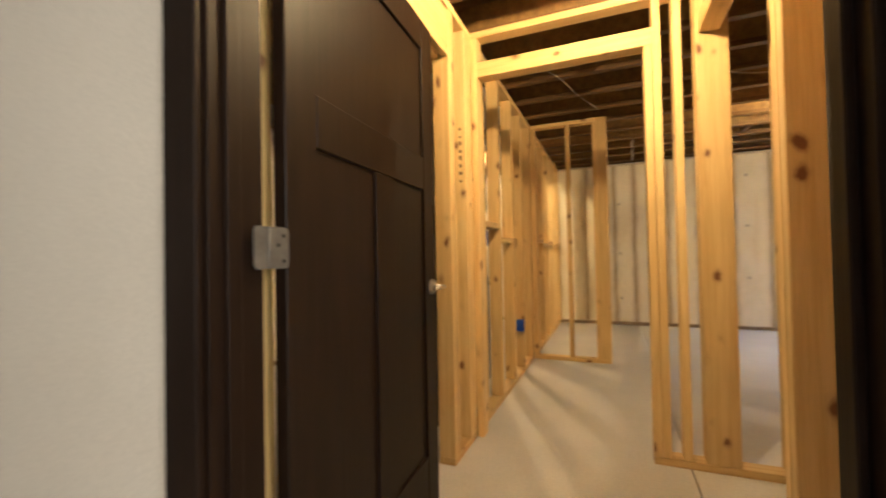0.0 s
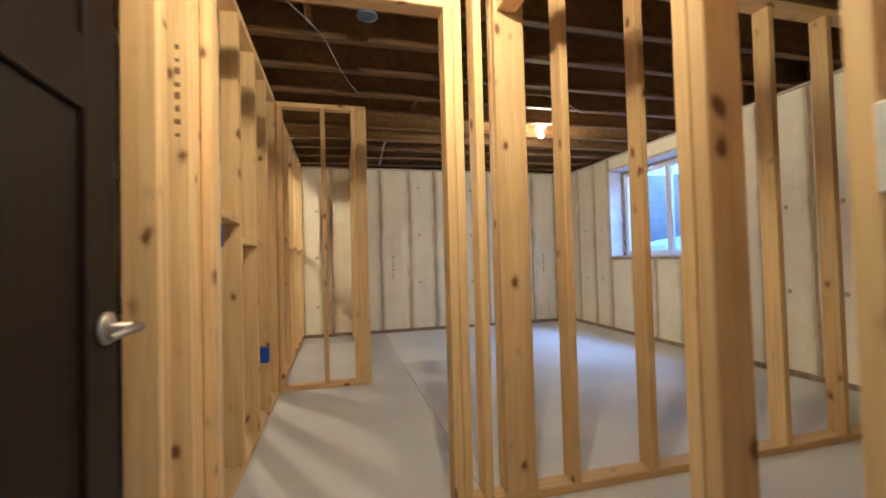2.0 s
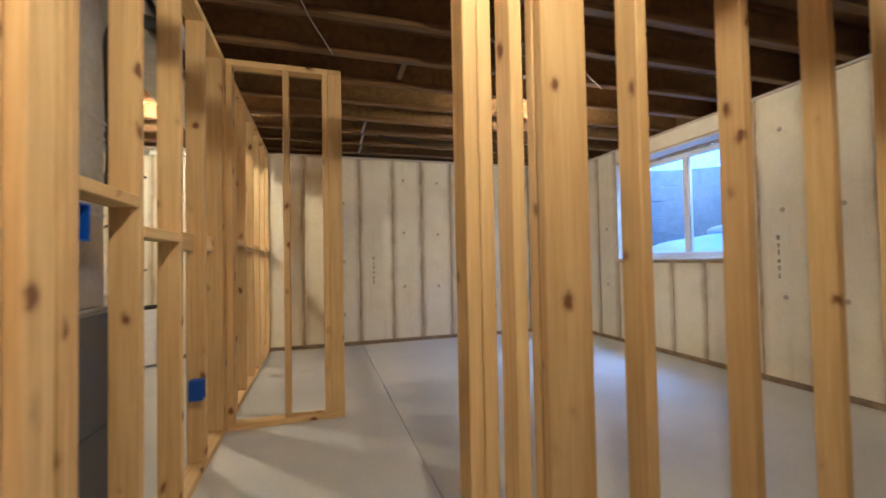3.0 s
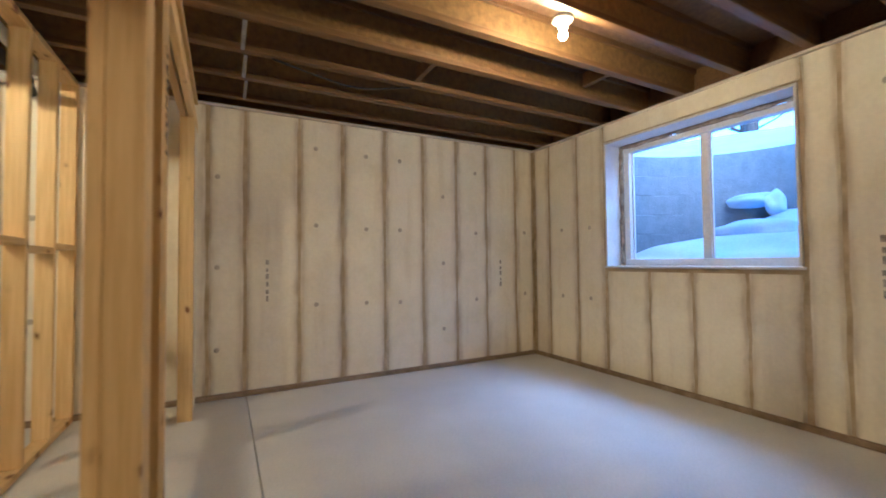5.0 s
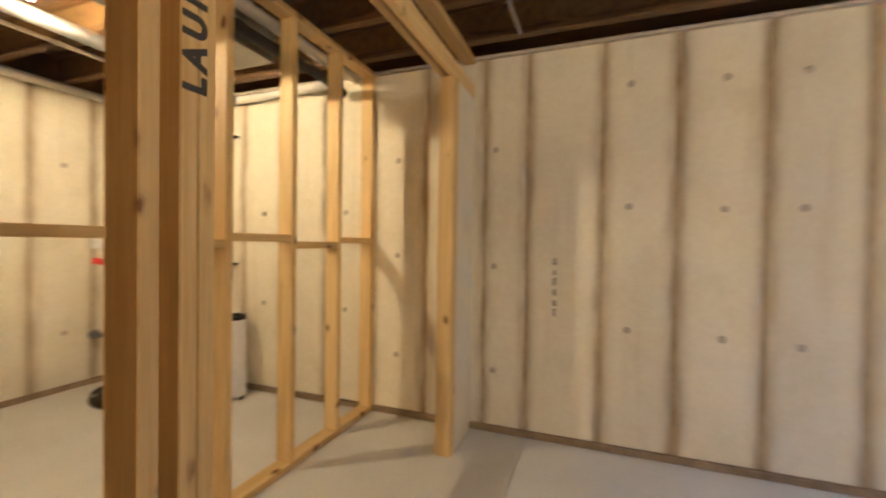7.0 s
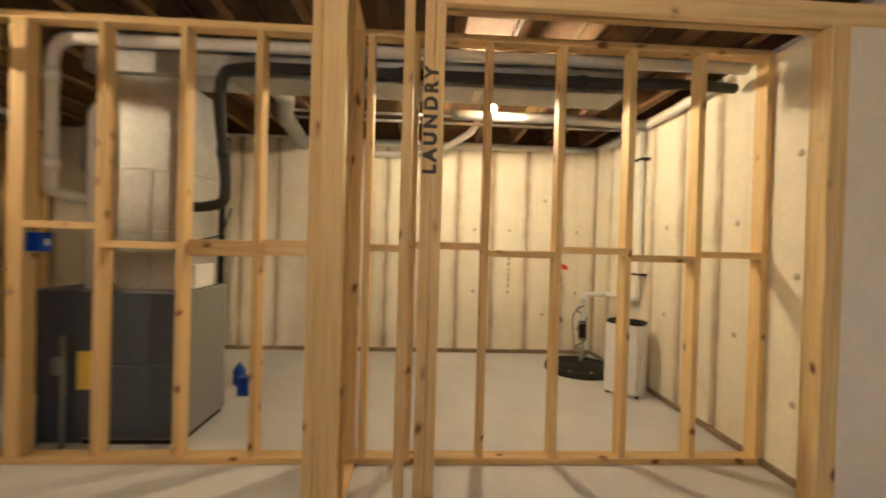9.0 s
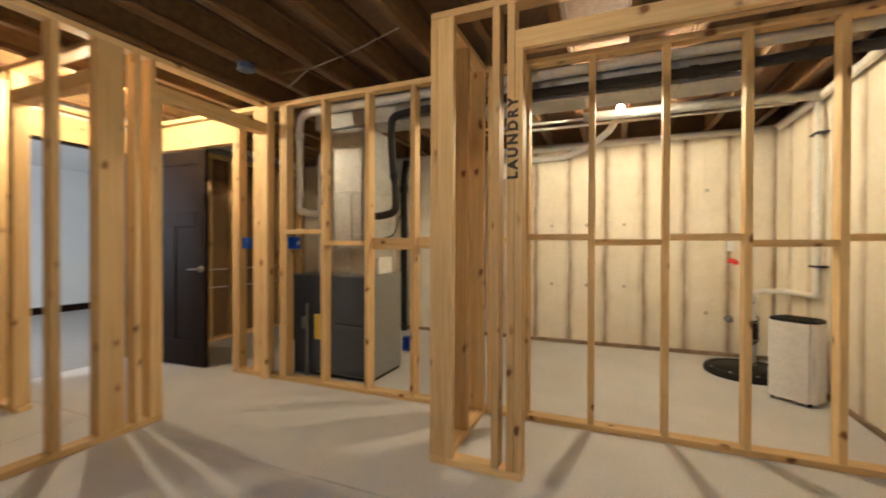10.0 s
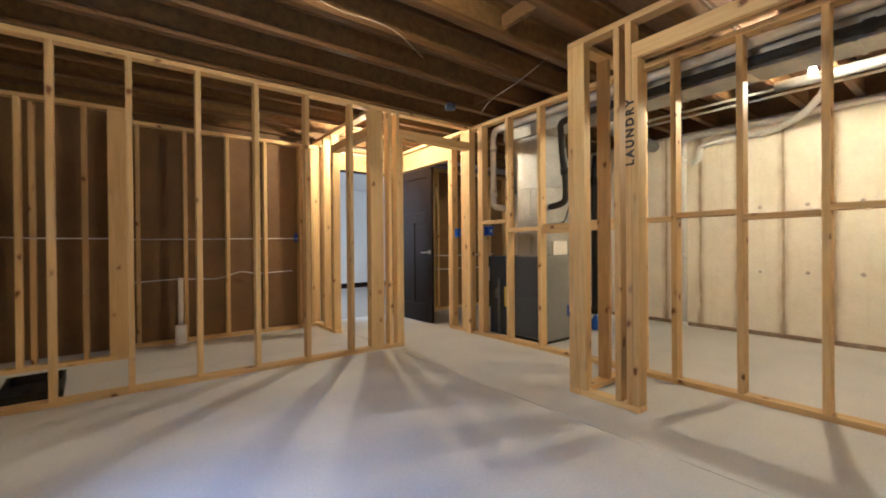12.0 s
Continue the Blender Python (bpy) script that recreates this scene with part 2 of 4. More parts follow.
def lathe(profile, sides=24):
    """A turned shape about z from (radius, height) pairs."""
    bm = bmesh.new()
    rings = [[bm.verts.new((r * math.cos(2 * math.pi * k / sides), r * math.sin(2 * math.pi * k / sides), z)) for k in range(sides)] for r, z in profile]
    for a, b in zip(rings, rings[1:]):
        for k in range(sides):
            f = bm.faces.new((a[k], a[(k + 1) % sides], b[(k + 1) % sides], b[k]))
            f.smooth = True
    bm.faces.new(rings[0][::-1])
    bm.faces.new(rings[-1])
    return bm


def finish(name, bm, mat):
    bmesh.ops.recalc_face_normals(bm, faces=bm.faces)
    me = bpy.data.meshes.new(name)
    bm.to_mesh(me)
    bm.free()
    me.materials.append(mat)
    return me


def part(name, bm, mat, parent=None, label="", m=None):
    ob = new(name, finish(name, bm, mat))
    if parent is not None:
        ob.parent = parent
    if m is not None:
        ob.matrix_basis = m
    if label:
        ob["label"] = label
    return ob


def thing(name, label, category, place=(0, 0, 0), turn=0.0, group="", kind=""):
    ob = new(name)
    ob.empty_display_size = 0.1
    ob.matrix_basis = pose(*place, 0, 0, turn)
    return tagged(ob, label, category, group, kind)


BOARDS = {}


def board_mesh(length, w, d, mat=None):
    """A planed board along its own z, from 0 to length, with eased edges."""
    key = (round(length, 3), w, d, (mat or PINE).name)
    if key not in BOARDS:
        BOARDS[key] = finish("board", box((-w / 2, -d / 2, 0), (w / 2, d / 2, length), 0.003), mat or PINE)
    return BOARDS[key]


T, D = 0.038, 0.089


def stud(parent, x0, y0, z0, length, sx, sy, name="stud"):
    """An upright board with its low corner at x0, y0, z0 and a section of sx by sy."""
    ob = new(name, board_mesh(length, sx, sy))
    ob.parent = parent
    ob.matrix_basis = pose(x0 + sx / 2, y0 + sy / 2, z0)
    return ob


def beam_x(parent, x0, x1, y0, y1, z0, z1, name="plate", mat=None):
    ob = new(name, board_mesh(x1 - x0, z1 - z0, y1 - y0, mat))
    ob.parent = parent
    ob.matrix_basis = pose(x0, (y0 + y1) / 2, (z0 + z1) / 2, 0, 90, 0) 
    return ob


def beam_y(parent, x0, x1, y0, y1, z0, z1, name="plate", mat=None):
    ob = new(name, board_mesh(y1 - y0, x1 - x0, z1 - z0, mat))
    ob.parent = parent
    ob.matrix_basis = pose((x0 + x1) / 2, y1, (z0 + z1) / 2, 90, 0, 0)
    return ob


# ---- plan ----
WX0, WX1 = -0.604, -0.515      # stud wall to the utility room
SY0, SY1 = 2.715, 2.804        # stud wall to the hall and bath
NY, EX, UX = 7.05, 3.62, -2.92  # faces of the foundation walls
TOP = 2.373                    # top of the stud walls
HX0, HX1 = 0.645, 0.734        # stud wall between hall and bath
DY0, DY1 = 0.95, 1.035        # wall with the dark door
BY0, BY1 = 1.115, 1.204        # back wall of the bath
CX0, CX1 = 0.121, 0.21         # closet front
STUD_Z, STUD_L = 0.038, TOP - 0.076

# floor
floor = thing("floor", "pale grey concrete slab floor with sawn joints", "floor", kind="structure")
for x0, x1, y0, y1 in ((UX - 0.2, 0.561, DY0, NY + 0.2), (0.567, EX + 0.2, DY0, 2.30), (0.567, EX + 0.2, 2.306, NY + 0.2)):
    part("slab", box((x0, y0, -0.1), (x1, y1, 0), 0.002), SLAB, floor)
part("slab_base", box((UX - 0.2, DY0, -0.15), (EX + 0.2, NY + 0.2, -0.101)), SLAB_EDGE, floor)
part("family_room_floor", box((-4.0, -3.2, -0.1), (2.6, DY0 - 0.002, -0.004)), CARPET, floor, "grey carpet")


# foundation walls
def strip(width, height, seed):
    """One wall panel in the x-z plane facing -y, with wavering side edges stained along their length."""
    rnd = random.Random(seed)
    bm = bmesh.new()
    stain = bm.verts.layers.float.new("stain")
    n = 10
    w = width / 2
    rows = []
    for i in range(n + 1):
        z = height * i / n
        l, r = rnd.uniform(-0.006, 0.006), rnd.uniform(-0.006, 0.006)
        reach = min(0.055, w * 0.5) * rnd.uniform(0.6, 1.2)
        row = []
        for x, y, amount in ((-w + l, 0, 1.0), (-w + 0.018 + l, -0.014, 0.75), (-w + 0.018 + reach, -0.014, 0.0), (w - 0.018 - reach, -0.014, 0.0), (w - 0.018 + r, -0.014, 0.75), (w + r, 0, 1.0)):
            v = bm.verts.new((x, y, z))
            v[stain] = amount
            row.append(v)
        rows.append(row)
    for a, b in zip(rows, rows[1:]):
        for k in range(5):
            bm.faces.new((a[k], a[k + 1], b[k + 1], b[k])).smooth = k in (0, 4)
    bm.faces.new(rows[0])
    bm.faces.new(rows[-1][::-1])
    return bm


STRIPS = {}


def wall_strip(parent, x, y, turn, width, height, seed, z=0.045):
    key = (round(width, 2), round(height, 2), seed % 4)
    if key not in STRIPS:
        STRIPS[key] = finish("panel", strip(width, height, seed % 4 + int(width * 100)), PANEL)
    ob = new("panel", STRIPS[key])
    ob.parent = parent
    ob.matrix_basis = pose(x, y, z, 0, 0, turn)
    return ob


FASTENER = finish("fastener", lathe([(0.017, 0), (0.020, 0.003), (0.013, 0.005), (0.003, 0.005)], 12), plain("fastener_grey", (0.50, 0.44, 0.34), 0.75))


def fastener(parent, x, y, z, turn):
    ob = new("fastener", FASTENER)
    ob.parent = parent
    ob.matrix_basis = pose(x, y, z, 0, 0, turn) @ pose(0, -0.0125, 0, 90, 0, 0)


def print_marks(parent, x, y, z, turn, n=6, seed=1):
    """A column of faint stamped marks too small to read."""
    rnd = random.Random(seed)
    bm = bmesh.new()
    for i in range(n):
        w, h = rnd.uniform(0.015, 0.026), rnd.uniform(0.028, 0.05)
        zz = i * 0.062
        bm_box(bm, (-w / 2, -0.0165, zz), (w / 2, -0.0143, zz + h))
    part("printed_marks", bm, plain("faded_ink", (0.38, 0.34, 0.27), 0.8, 0, 0.4), parent, "faded grey printing", pose(x, y, z, 0, 0, turn))


H_WALL = 2.355
wall_north = thing("wall_north", "cream foundation wall of tall panels with brown seams", "wall", kind="structure")
part("backing", box((UX - 0.2, NY, -0.05), (EX + 0.2, NY + 0.2, H_WALL)), SEAM, wall_north)
part("sill_strip", box((UX, NY - 0.028, 0), (EX, NY, 0.042), 0.006), SILL_STRIP, wall_north, "dark brown strip along the floor")
part("cap", box((UX, NY - 0.03, H_WALL), (EX, NY + 0.14, H_WALL + 0.02), 0.003), CAP, wall_north)
n_edges = [-2.90, -2.52, -2.12, -1.72, -1.32, -0.92, -0.55, -0.12, 0.28, 0.55, 0.98, 1.36, 1.77, 2.18, 2.57, 2.95, 3.35, 3.60]
for i, (a, b) in enumerate(zip(n_edges, n_edges[1:])):
    wall_strip(wall_north, (a + b) / 2, NY, 0, b - a - 0.026, H_WALL - 0.05, i)
for i, (x, zs) in enumerate(((1.12, (0.71, 1.41, 2.10)), (1.58, (0.70, 1.39, 2.08)), (1.92, (0.69, 1.39, 2.07)), (2.40, (0.39, 1.06, 1.75)), (2.80, (0.67, 1.38, 2.03)), (0.35, (0.39, 1.05, 1.78)), (-0.33, (0.42, 1.1, 1.75)), (-0.75, (0.7, 1.4)), (-1.5, (0.7, 1.4)), (3.46, (0.7, 1.4)))):
    for z in zs:
        fastener(wall_north, x, NY, z, 0)
print_marks(wall_north, 0.72, NY, 0.76, 0, 6, 1)
print_marks(wall_north, 3.12, NY, 0.80, 0, 5, 2)

WY0, WY1, WZ0, WZ1 = 4.50, 6.01, 1.0, 2.197
wall_east = thing("wall_east", "cream foundation wall of tall panels with a window opening", "wall", kind="structure")
EO = EX + 0.30
bm = bmesh.new()
bm_box(bm, (EX, DY0 - 0.1, -0.05), (EO, WY0, H_WALL))
bm_box(bm, (EX, WY1, -0.05), (EO, NY + 0.2, H_WALL))
bm_box(bm, (EX, WY0, -0.05), (EO, WY1, WZ0))
bm_box(bm, (EX, WY0, WZ1), (EO, WY1, H_WALL))
part("backing", bm, SEAM, wall_east)
part("sill_strip", box((EX - 0.028, DY1, 0), (EX, NY - 0.028, 0.042), 0.006), SILL_STRIP, wall_east, "dark brown strip along the floor")
part("cap", box((EX - 0.03, DY1, H_WALL), (EX + 0.14, NY - 0.031, H_WALL + 0.02), 0.003), CAP, wall_east)
e_edges = [7.02, 6.78, 6.37, 6.02]
for i, (a, b) in enumerate(zip(e_edges, e_edges[1:])):
    wall_strip(wall_east, EX, (a + b) / 2, -90, a - b - 0.026, H_WALL - 0.05, i)
e_edges = [4.49, 4.30, 3.90, 3.50, 3.10, 2.70, 2.30, 1.90, 1.50, 1.10]
for i, (a, b) in enumerate(zip(e_edges, e_edges[1:])):
    wall_strip(wall_east, EX, (a + b) / 2, -90, a - b - 0.026, H_WALL - 0.05, i + 1)
e_edges = [6.01, 5.57, 5.20, 4.82, 4.50]
for i, (a, b) in enumerate(zip(e_edges, e_edges[1:])):
    wall_strip(wall_east, EX, (a + b) / 2, -90, a - b - 0.02, WZ0 - 0.075, i + 2)
wall_strip(wall_east, EX, (WY0 + WY1) / 2, -90, WY1 - WY0 + 0.02, H_WALL - WZ1 - 0.012, 1, WZ1 + 0.012)
for y, zs in ((6.58, (0.7, 1.4)), (6.2, (0.7, 1.4)), (4.1, (0.7, 1.4, 2.05)), (3.7, (0.7, 1.4)), (3.3, (0.7, 1.4)), (2.9, (0.7, 1.4)), (2.1, (0.7, 1.4))):
    for z in zs:
        fastener(wall_east, EX, y, z, -90)
print_marks(wall_east, EX, 4.14, 0.85, -90, 6, 3)

wall_west = thing("wall_west", "cream foundation wall of the utility room with stained seams", "wall", kind="structure")
part("backing", box((UX - 0.2, DY0, -0.05), (UX, NY, H_WALL)), SEAM, wall_west)
part("sill_strip", box((UX, DY1, 0), (UX + 0.028, NY - 0.028, 0.042), 0.006), SILL_STRIP, wall_west, "dark brown strip along the floor")
part("cap", box((UX - 0.14, DY1, H_WALL), (UX + 0.03, NY - 0.031, H_WALL + 0.02), 0.003), CAP, wall_west)
for i in range(15):
    wall_strip(wall_west, UX, 1.25 + 0.4 * i, 90, 0.366, H_WALL - 0.05, i)
for i, (y, zs) in enumerate(((6.83, (0.7, 1.4)), (6.45, (0.45, 1.75)), (6.05, (0.7, 1.4)), (5.65, (0.7, 1.4)), (5.25, (0.7, 1.4)), (4.85, (0.7, 1.4)))):
    for z in zs:
        fastener(wall_west, UX, y, z, 90)
print_marks(wall_west, UX, 6.05, 0.75, 90, 6, 5)

# ceiling of joists under the subfloor, all in one mesh
JZ0, JZ1 = 2.378, 2.613
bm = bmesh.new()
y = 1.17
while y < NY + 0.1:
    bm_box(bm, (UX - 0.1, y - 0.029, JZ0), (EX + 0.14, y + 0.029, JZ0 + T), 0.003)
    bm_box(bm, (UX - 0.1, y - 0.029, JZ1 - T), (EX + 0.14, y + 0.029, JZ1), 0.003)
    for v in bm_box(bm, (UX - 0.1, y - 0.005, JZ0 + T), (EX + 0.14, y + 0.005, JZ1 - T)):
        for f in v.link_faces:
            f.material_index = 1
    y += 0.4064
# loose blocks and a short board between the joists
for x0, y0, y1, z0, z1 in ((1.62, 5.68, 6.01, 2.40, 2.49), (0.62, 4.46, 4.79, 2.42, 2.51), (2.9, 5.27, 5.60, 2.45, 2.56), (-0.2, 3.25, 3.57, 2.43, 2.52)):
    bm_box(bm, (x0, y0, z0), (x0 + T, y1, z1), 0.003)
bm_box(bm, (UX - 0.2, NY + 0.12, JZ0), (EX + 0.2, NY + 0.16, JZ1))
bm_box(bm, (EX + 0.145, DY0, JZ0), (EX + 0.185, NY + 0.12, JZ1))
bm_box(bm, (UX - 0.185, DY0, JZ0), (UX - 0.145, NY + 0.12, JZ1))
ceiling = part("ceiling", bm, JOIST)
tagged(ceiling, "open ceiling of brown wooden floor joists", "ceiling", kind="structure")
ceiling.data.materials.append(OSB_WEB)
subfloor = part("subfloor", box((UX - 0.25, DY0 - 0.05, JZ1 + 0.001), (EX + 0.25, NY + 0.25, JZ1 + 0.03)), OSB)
tagged(subfloor, "dark chipboard subfloor above the joists", "ceiling", kind="structure")

# ---- stud walls ----


def frame_wall(name, label):
    return thing(name, label, "stud wall", kind="structure")


# west wall of the main room
w = frame_wall("wall_stud_west", "pine stud wall with blocking towards the utility room")
beam_y(w, WX0, WX1, 2.352, NY, 0, T, "bottom_plate")
beam_y(w, WX0, WX1, DY1, NY, TOP - T, TOP, "top_plate")
for y in (1.05, 1.09, 1.13, 2.352, 2.392, 2.60, 2.64, 2.68, 2.722, 2.90, 2.94, 3.335, 3.755, 4.15, 4.56, 4.60, 4.74, 4.985, 5.39, 5.80, 6.20, 6.605, 6.998):
    stud(w, WX0, y, STUD_Z, STUD_L, D, T)
block_ys = [2.978, 3.335, 3.755, 4.15, 4.56]
for i, (a, b) in enumerate(zip(block_ys, block_ys[1:])):
    a2 = a if i == 0 else a + T
    z = (1.245, 1.15, 1.14, 1.15)[i]
    if i < 2:
        beam_y(w, WX0, WX1, a2, b, z, z + T, "blocking")
    else:
        beam_y(w, WX0, WX0 + T, a2, b, z - 0.02, z + D - 0.02, "blocking")
block_ys = [4.778, 4.985, 5.39, 5.80, 6.20, 6.605, 6.998]
for i, (a, b) in enumerate(zip(block_ys, block_ys[1:])):
    a2 = a if i == 0 else a + T
    z = (1.17, 1.19, 1.155, 1.185, 1.15, 1.18)[i]
    beam_y(w, WX0, WX1, a2, b, z, z + T, "blocking")
beam_y(w, WX0, WX1, DY1, 1.168, 0, T, "bottom_plate")
beam_y(w, WX0, WX0 + T, DY1, 2.352, 2.075, 2.31, "header")
beam_y(w, WX1 - T, WX1, DY1, 2.352, 2.075, 2.31, "header")

# south wall of the main room with the doorway to the hall
s = frame_wall("wall_stud_south", "pine stud wall with a framed doorway to the hall")
beam_x(s, 0.405, EX - 0.03, SY0, SY1, 0, T, "bottom_plate")
beam_x(s, WX1 + 0.002, EX - 0.03, SY0, SY1, TOP - T, TOP, "top_plate")
for x in (0.405, 0.445, 0.535, 0.945, 1.355, 1.765, 2.175, 2.59, 2.995, 3.40, 3.55):
    stud(s, x, SY0, STUD_Z, 2.10 - T if x == 0.405 else STUD_L, T, D)
stud(s, 0.63, SY0, STUD_Z, STUD_L, 0.14, T, "nailer")
stud(s, 0.63, SY1 - T, STUD_Z, STUD_L, 0.14, T, "nailer")
stud(s, WX1 + 0.001, SY0, 0, TOP - T, T, D, "stud")
beam_x(s, -0.476, 0.445, SY0, SY1, 2.10, 2.189, "header")

# wall between hall and bath
h = frame_wall("wall_stud_hall", "pine stud wall with a framed doorway to the bath")
beam_y(h, HX0, HX1, DY1 + 0.002, 1.80, 0, T, "bottom_plate")
beam_y(h, HX0, HX1, DY1 + 0.002, SY0 - 0.001, TOP - T, TOP, "top_plate")
for y in (1.05, 1.447, 1.70):
    stud(h, HX0, y, STUD_Z, STUD_L, D, T)
stud(h, HX0, 1.74, STUD_Z, 2.11 - T, D, T)
beam_y(h, HX0, HX1, 1.74, SY0 - 0.001, 2.11, 2.20, "header")

# back wall of the bath, with drywall paper behind, and the nearer wall beside it
b = frame_wall("wall_stud_bath", "pine stud wall backed by brown drywall paper")
BT, TT = 2.30, 2.29
beam_x(b, HX1 + 0.002, 2.70, BY0, BY1, 0, T, "bottom_plate")
beam_x(b, HX1 + 0.002, 2.70, BY0, BY1, BT - T, BT, "top_plate")
for x in (0.76, 0.91, 1.32, 1.723, 2.13, 2.54):
    stud(b, x, BY0, STUD_Z, BT - 0.076, T, D)
part("drywall_back", box((HX1 + 0.002, BY0 - 0.014, 0.0005), (EX, BY0 - 0.001, 2.6)), BOARD_BACK, b, "brown drywall paper")
b2 = frame_wall("wall_stud_tub", "pine stud wall with a wide corner board")
TY0, TY1 = 1.55, 1.639
beam_x(b2, 2.60, EX - 0.03, TY0, TY1, 0, T, "bottom_plate")
beam_x(b2, 2.60, EX - 0.03, TY0, TY1, TT - T, TT, "top_plate")
stud(b2, 2.635, TY1 - T, STUD_Z, TT - 0.076, 0.14, T, "nailer")
for x in (2.60, 2.915, 3.33, 3.55):
    stud(b2, x, TY0, STUD_Z, TT - 0.076, T, D if x != 2.60 else 0.05)
stud(b2, 3.255, TY0 - 0.05, STUD_Z, TT - 0.076, T, 0.05)

# south wall of the utility room
u = frame_wall("wall_stud_utility", "pine stud wall backed by brown drywall paper")
beam_x(u, UX + 0.03, -0.60, DY1 + 0.0, DY1 + D, 0, T, "bottom_plate")
beam_x(u, UX + 0.03, -0.65, DY1 + 0.0, DY1 + D, 2.20, 2.20 + T, "top_plate")
for x in (-2.8, -2.4, -2.0, -1.6, -1.28, -1.20, -0.85):
    stud(u, x, DY1, STUD_Z, 2.20 - T, T, D)
part("drywall_back", box((UX, DY1 - 0.015, 0.0005), (-0.61, DY1 - 0.001, 2.3)), BOARD_BACK, u, "brown drywall paper")

# closet in the corner
c = frame_wall("wall_stud_closet", "pine framed closet with a wide opening")
CY0, CY1 = 4.64, 4.729
beam_x(c, WX1 + 0.002, CX1, CY0, CY1, 0, T, "bottom_plate")
beam_x(c, WX1 + 0.002, CX0 - 0.001, CY0, CY1, TOP - T, TOP, "top_plate")
beam_y(c, CX0, CX1, CY0, NY - 0.016, TOP - T, TOP, "top_plate")
beam_y(c, CX0, CX1, CY1 + 0.001, 5.13, 0, T, "bottom_plate")
for x in (-0.515 + 0.003, -0.17, 0.082):
    stud(c, x, CY0, STUD_Z, STUD_L, T, D)
stud(c, CX1 - D, CY0, STUD_Z, STUD_L, D, T)
stud(c, CX1 - T, CY0 + T + 0.001, STUD_Z, STUD_L, T, D)
stud(c, CX0, 4.975, STUD_Z, STUD_L, D, T)
stud(c, CX0, 5.05, STUD_Z, STUD_L, D, T)
stud(c, CX0, 5.09, STUD_Z, 2.11 - T, D, T)
beam_y(c, CX0, CX0 + T, 5.09, NY - 0.016, 2.11, 2.199, "header")
beam_y(c, CX1 - T, CX1, 5.09, NY - 0.016, 2.11, 2.199, "header")
for y, l in ((6.63, 2.11), (6.67, 2.11)):
    stud(c, CX0, y, 0, l, D, T)
part("side_panel", box((CX0 + 0.01, 6.709, 0), (CX1 - 0.004, NY - 0.016, 2.11)), PANEL, c, "pale side panel")

# wall with the dark door, between family room and hall
wall_door = thing("wall_family_room", "beige painted drywall on pine studs", "wall", kind="structure")
DX0, DX1 = -0.44, 0.472
JB = 0.019
bm = bmesh.new()
bm_box(bm, (-4.0, DY0 - 0.013, 0), (DX0 - JB, DY0 - 0.001, 2.6))
bm_box(bm, (DX1 + JB, DY0 - 0.013, 0), (2.6, DY0 - 0.001, 2.6))
bm_box(bm, (DX0 - JB, DY0 - 0.013, 2.05), (DX1 + JB, DY0 - 0.001, 2.6))
part("drywall", bm, BEIGE, wall_door)
beam_x(wall_door, -0.60, DX0 - JB, DY0, DY1, 0, T, "bottom_plate")
beam_x(wall_door, -0.60, 0.734, DY0, DY1, 2.335, TOP, "top_plate")
for x in (-0.60, -0.54, -0.498, 0.507, 0.55, 0.69):
    stud(wall_door, x, DY0, STUD_Z, STUD_L, T, D)
beam_x(wall_door, DX0 - JB, DX1 + JB, DY0, DY0 + T, 2.055, 2.29, "header")
beam_x(wall_door, DX0 - JB, DX1 + JB, DY1 - T, DY1, 2.055, 2.29, "header")

# ---- the dark door ----
door_frame = thing("door_frame", "dark espresso wood door frame with casing", "door frame", kind="structure")
part("jamb", box((DX0 - JB, DY0 - 0.012, 0), (DX0, DY1 + 0.030, 2.05), 0.002), DARK_DOOR, door_frame)
part("jamb", box((DX1, DY0 - 0.012, 0), (DX1 + JB, DY1 + 0.004, 2.05), 0.002), DARK_DOOR, door_frame)
part("head_jamb", box((DX0 - JB, DY0 - 0.012, 2.05), (DX1 + JB, DY1 + 0.004, 2.069), 0.002), DARK_DOOR, door_frame)
part("door_stop", box((DX0, DY0 + 0.02, 0), (DX0 + 0.011, DY0 + 0.052, 2.05), 0.002), DARK_DOOR, door_frame)
part("door_stop", box((DX1 - 0.011, DY0 + 0.02, 0), (DX1, DY0 + 0.052, 2.05), 0.002), DARK_DOOR, door_frame)
part("casing", box((DX0 - 0.094, DY0 - 0.031, 0), (DX0 - 0.008, DY0 - 0.0135, 2.15), 0.003), DARK_DOOR, door_frame)
part("casing", box((DX1 + 0.008, DY0 - 0.031, 0), (DX1 + 0.094, DY0 - 0.0135, 2.15), 0.003), DARK_DOOR, door_frame)
part("head_casing", box((DX0 - 0.007, DY0 - 0.031, 2.06), (DX1 + 0.007, DY0 - 0.0135, 2.15), 0.003), DARK_DOOR, door_frame)

LW, LH, LT = 0.935, 2.02, 0.035
door = thing("door_1", "dark espresso three-panel wooden door standing open", "door", (-0.46, 1.113, 0.012), 93.2, kind="structure")
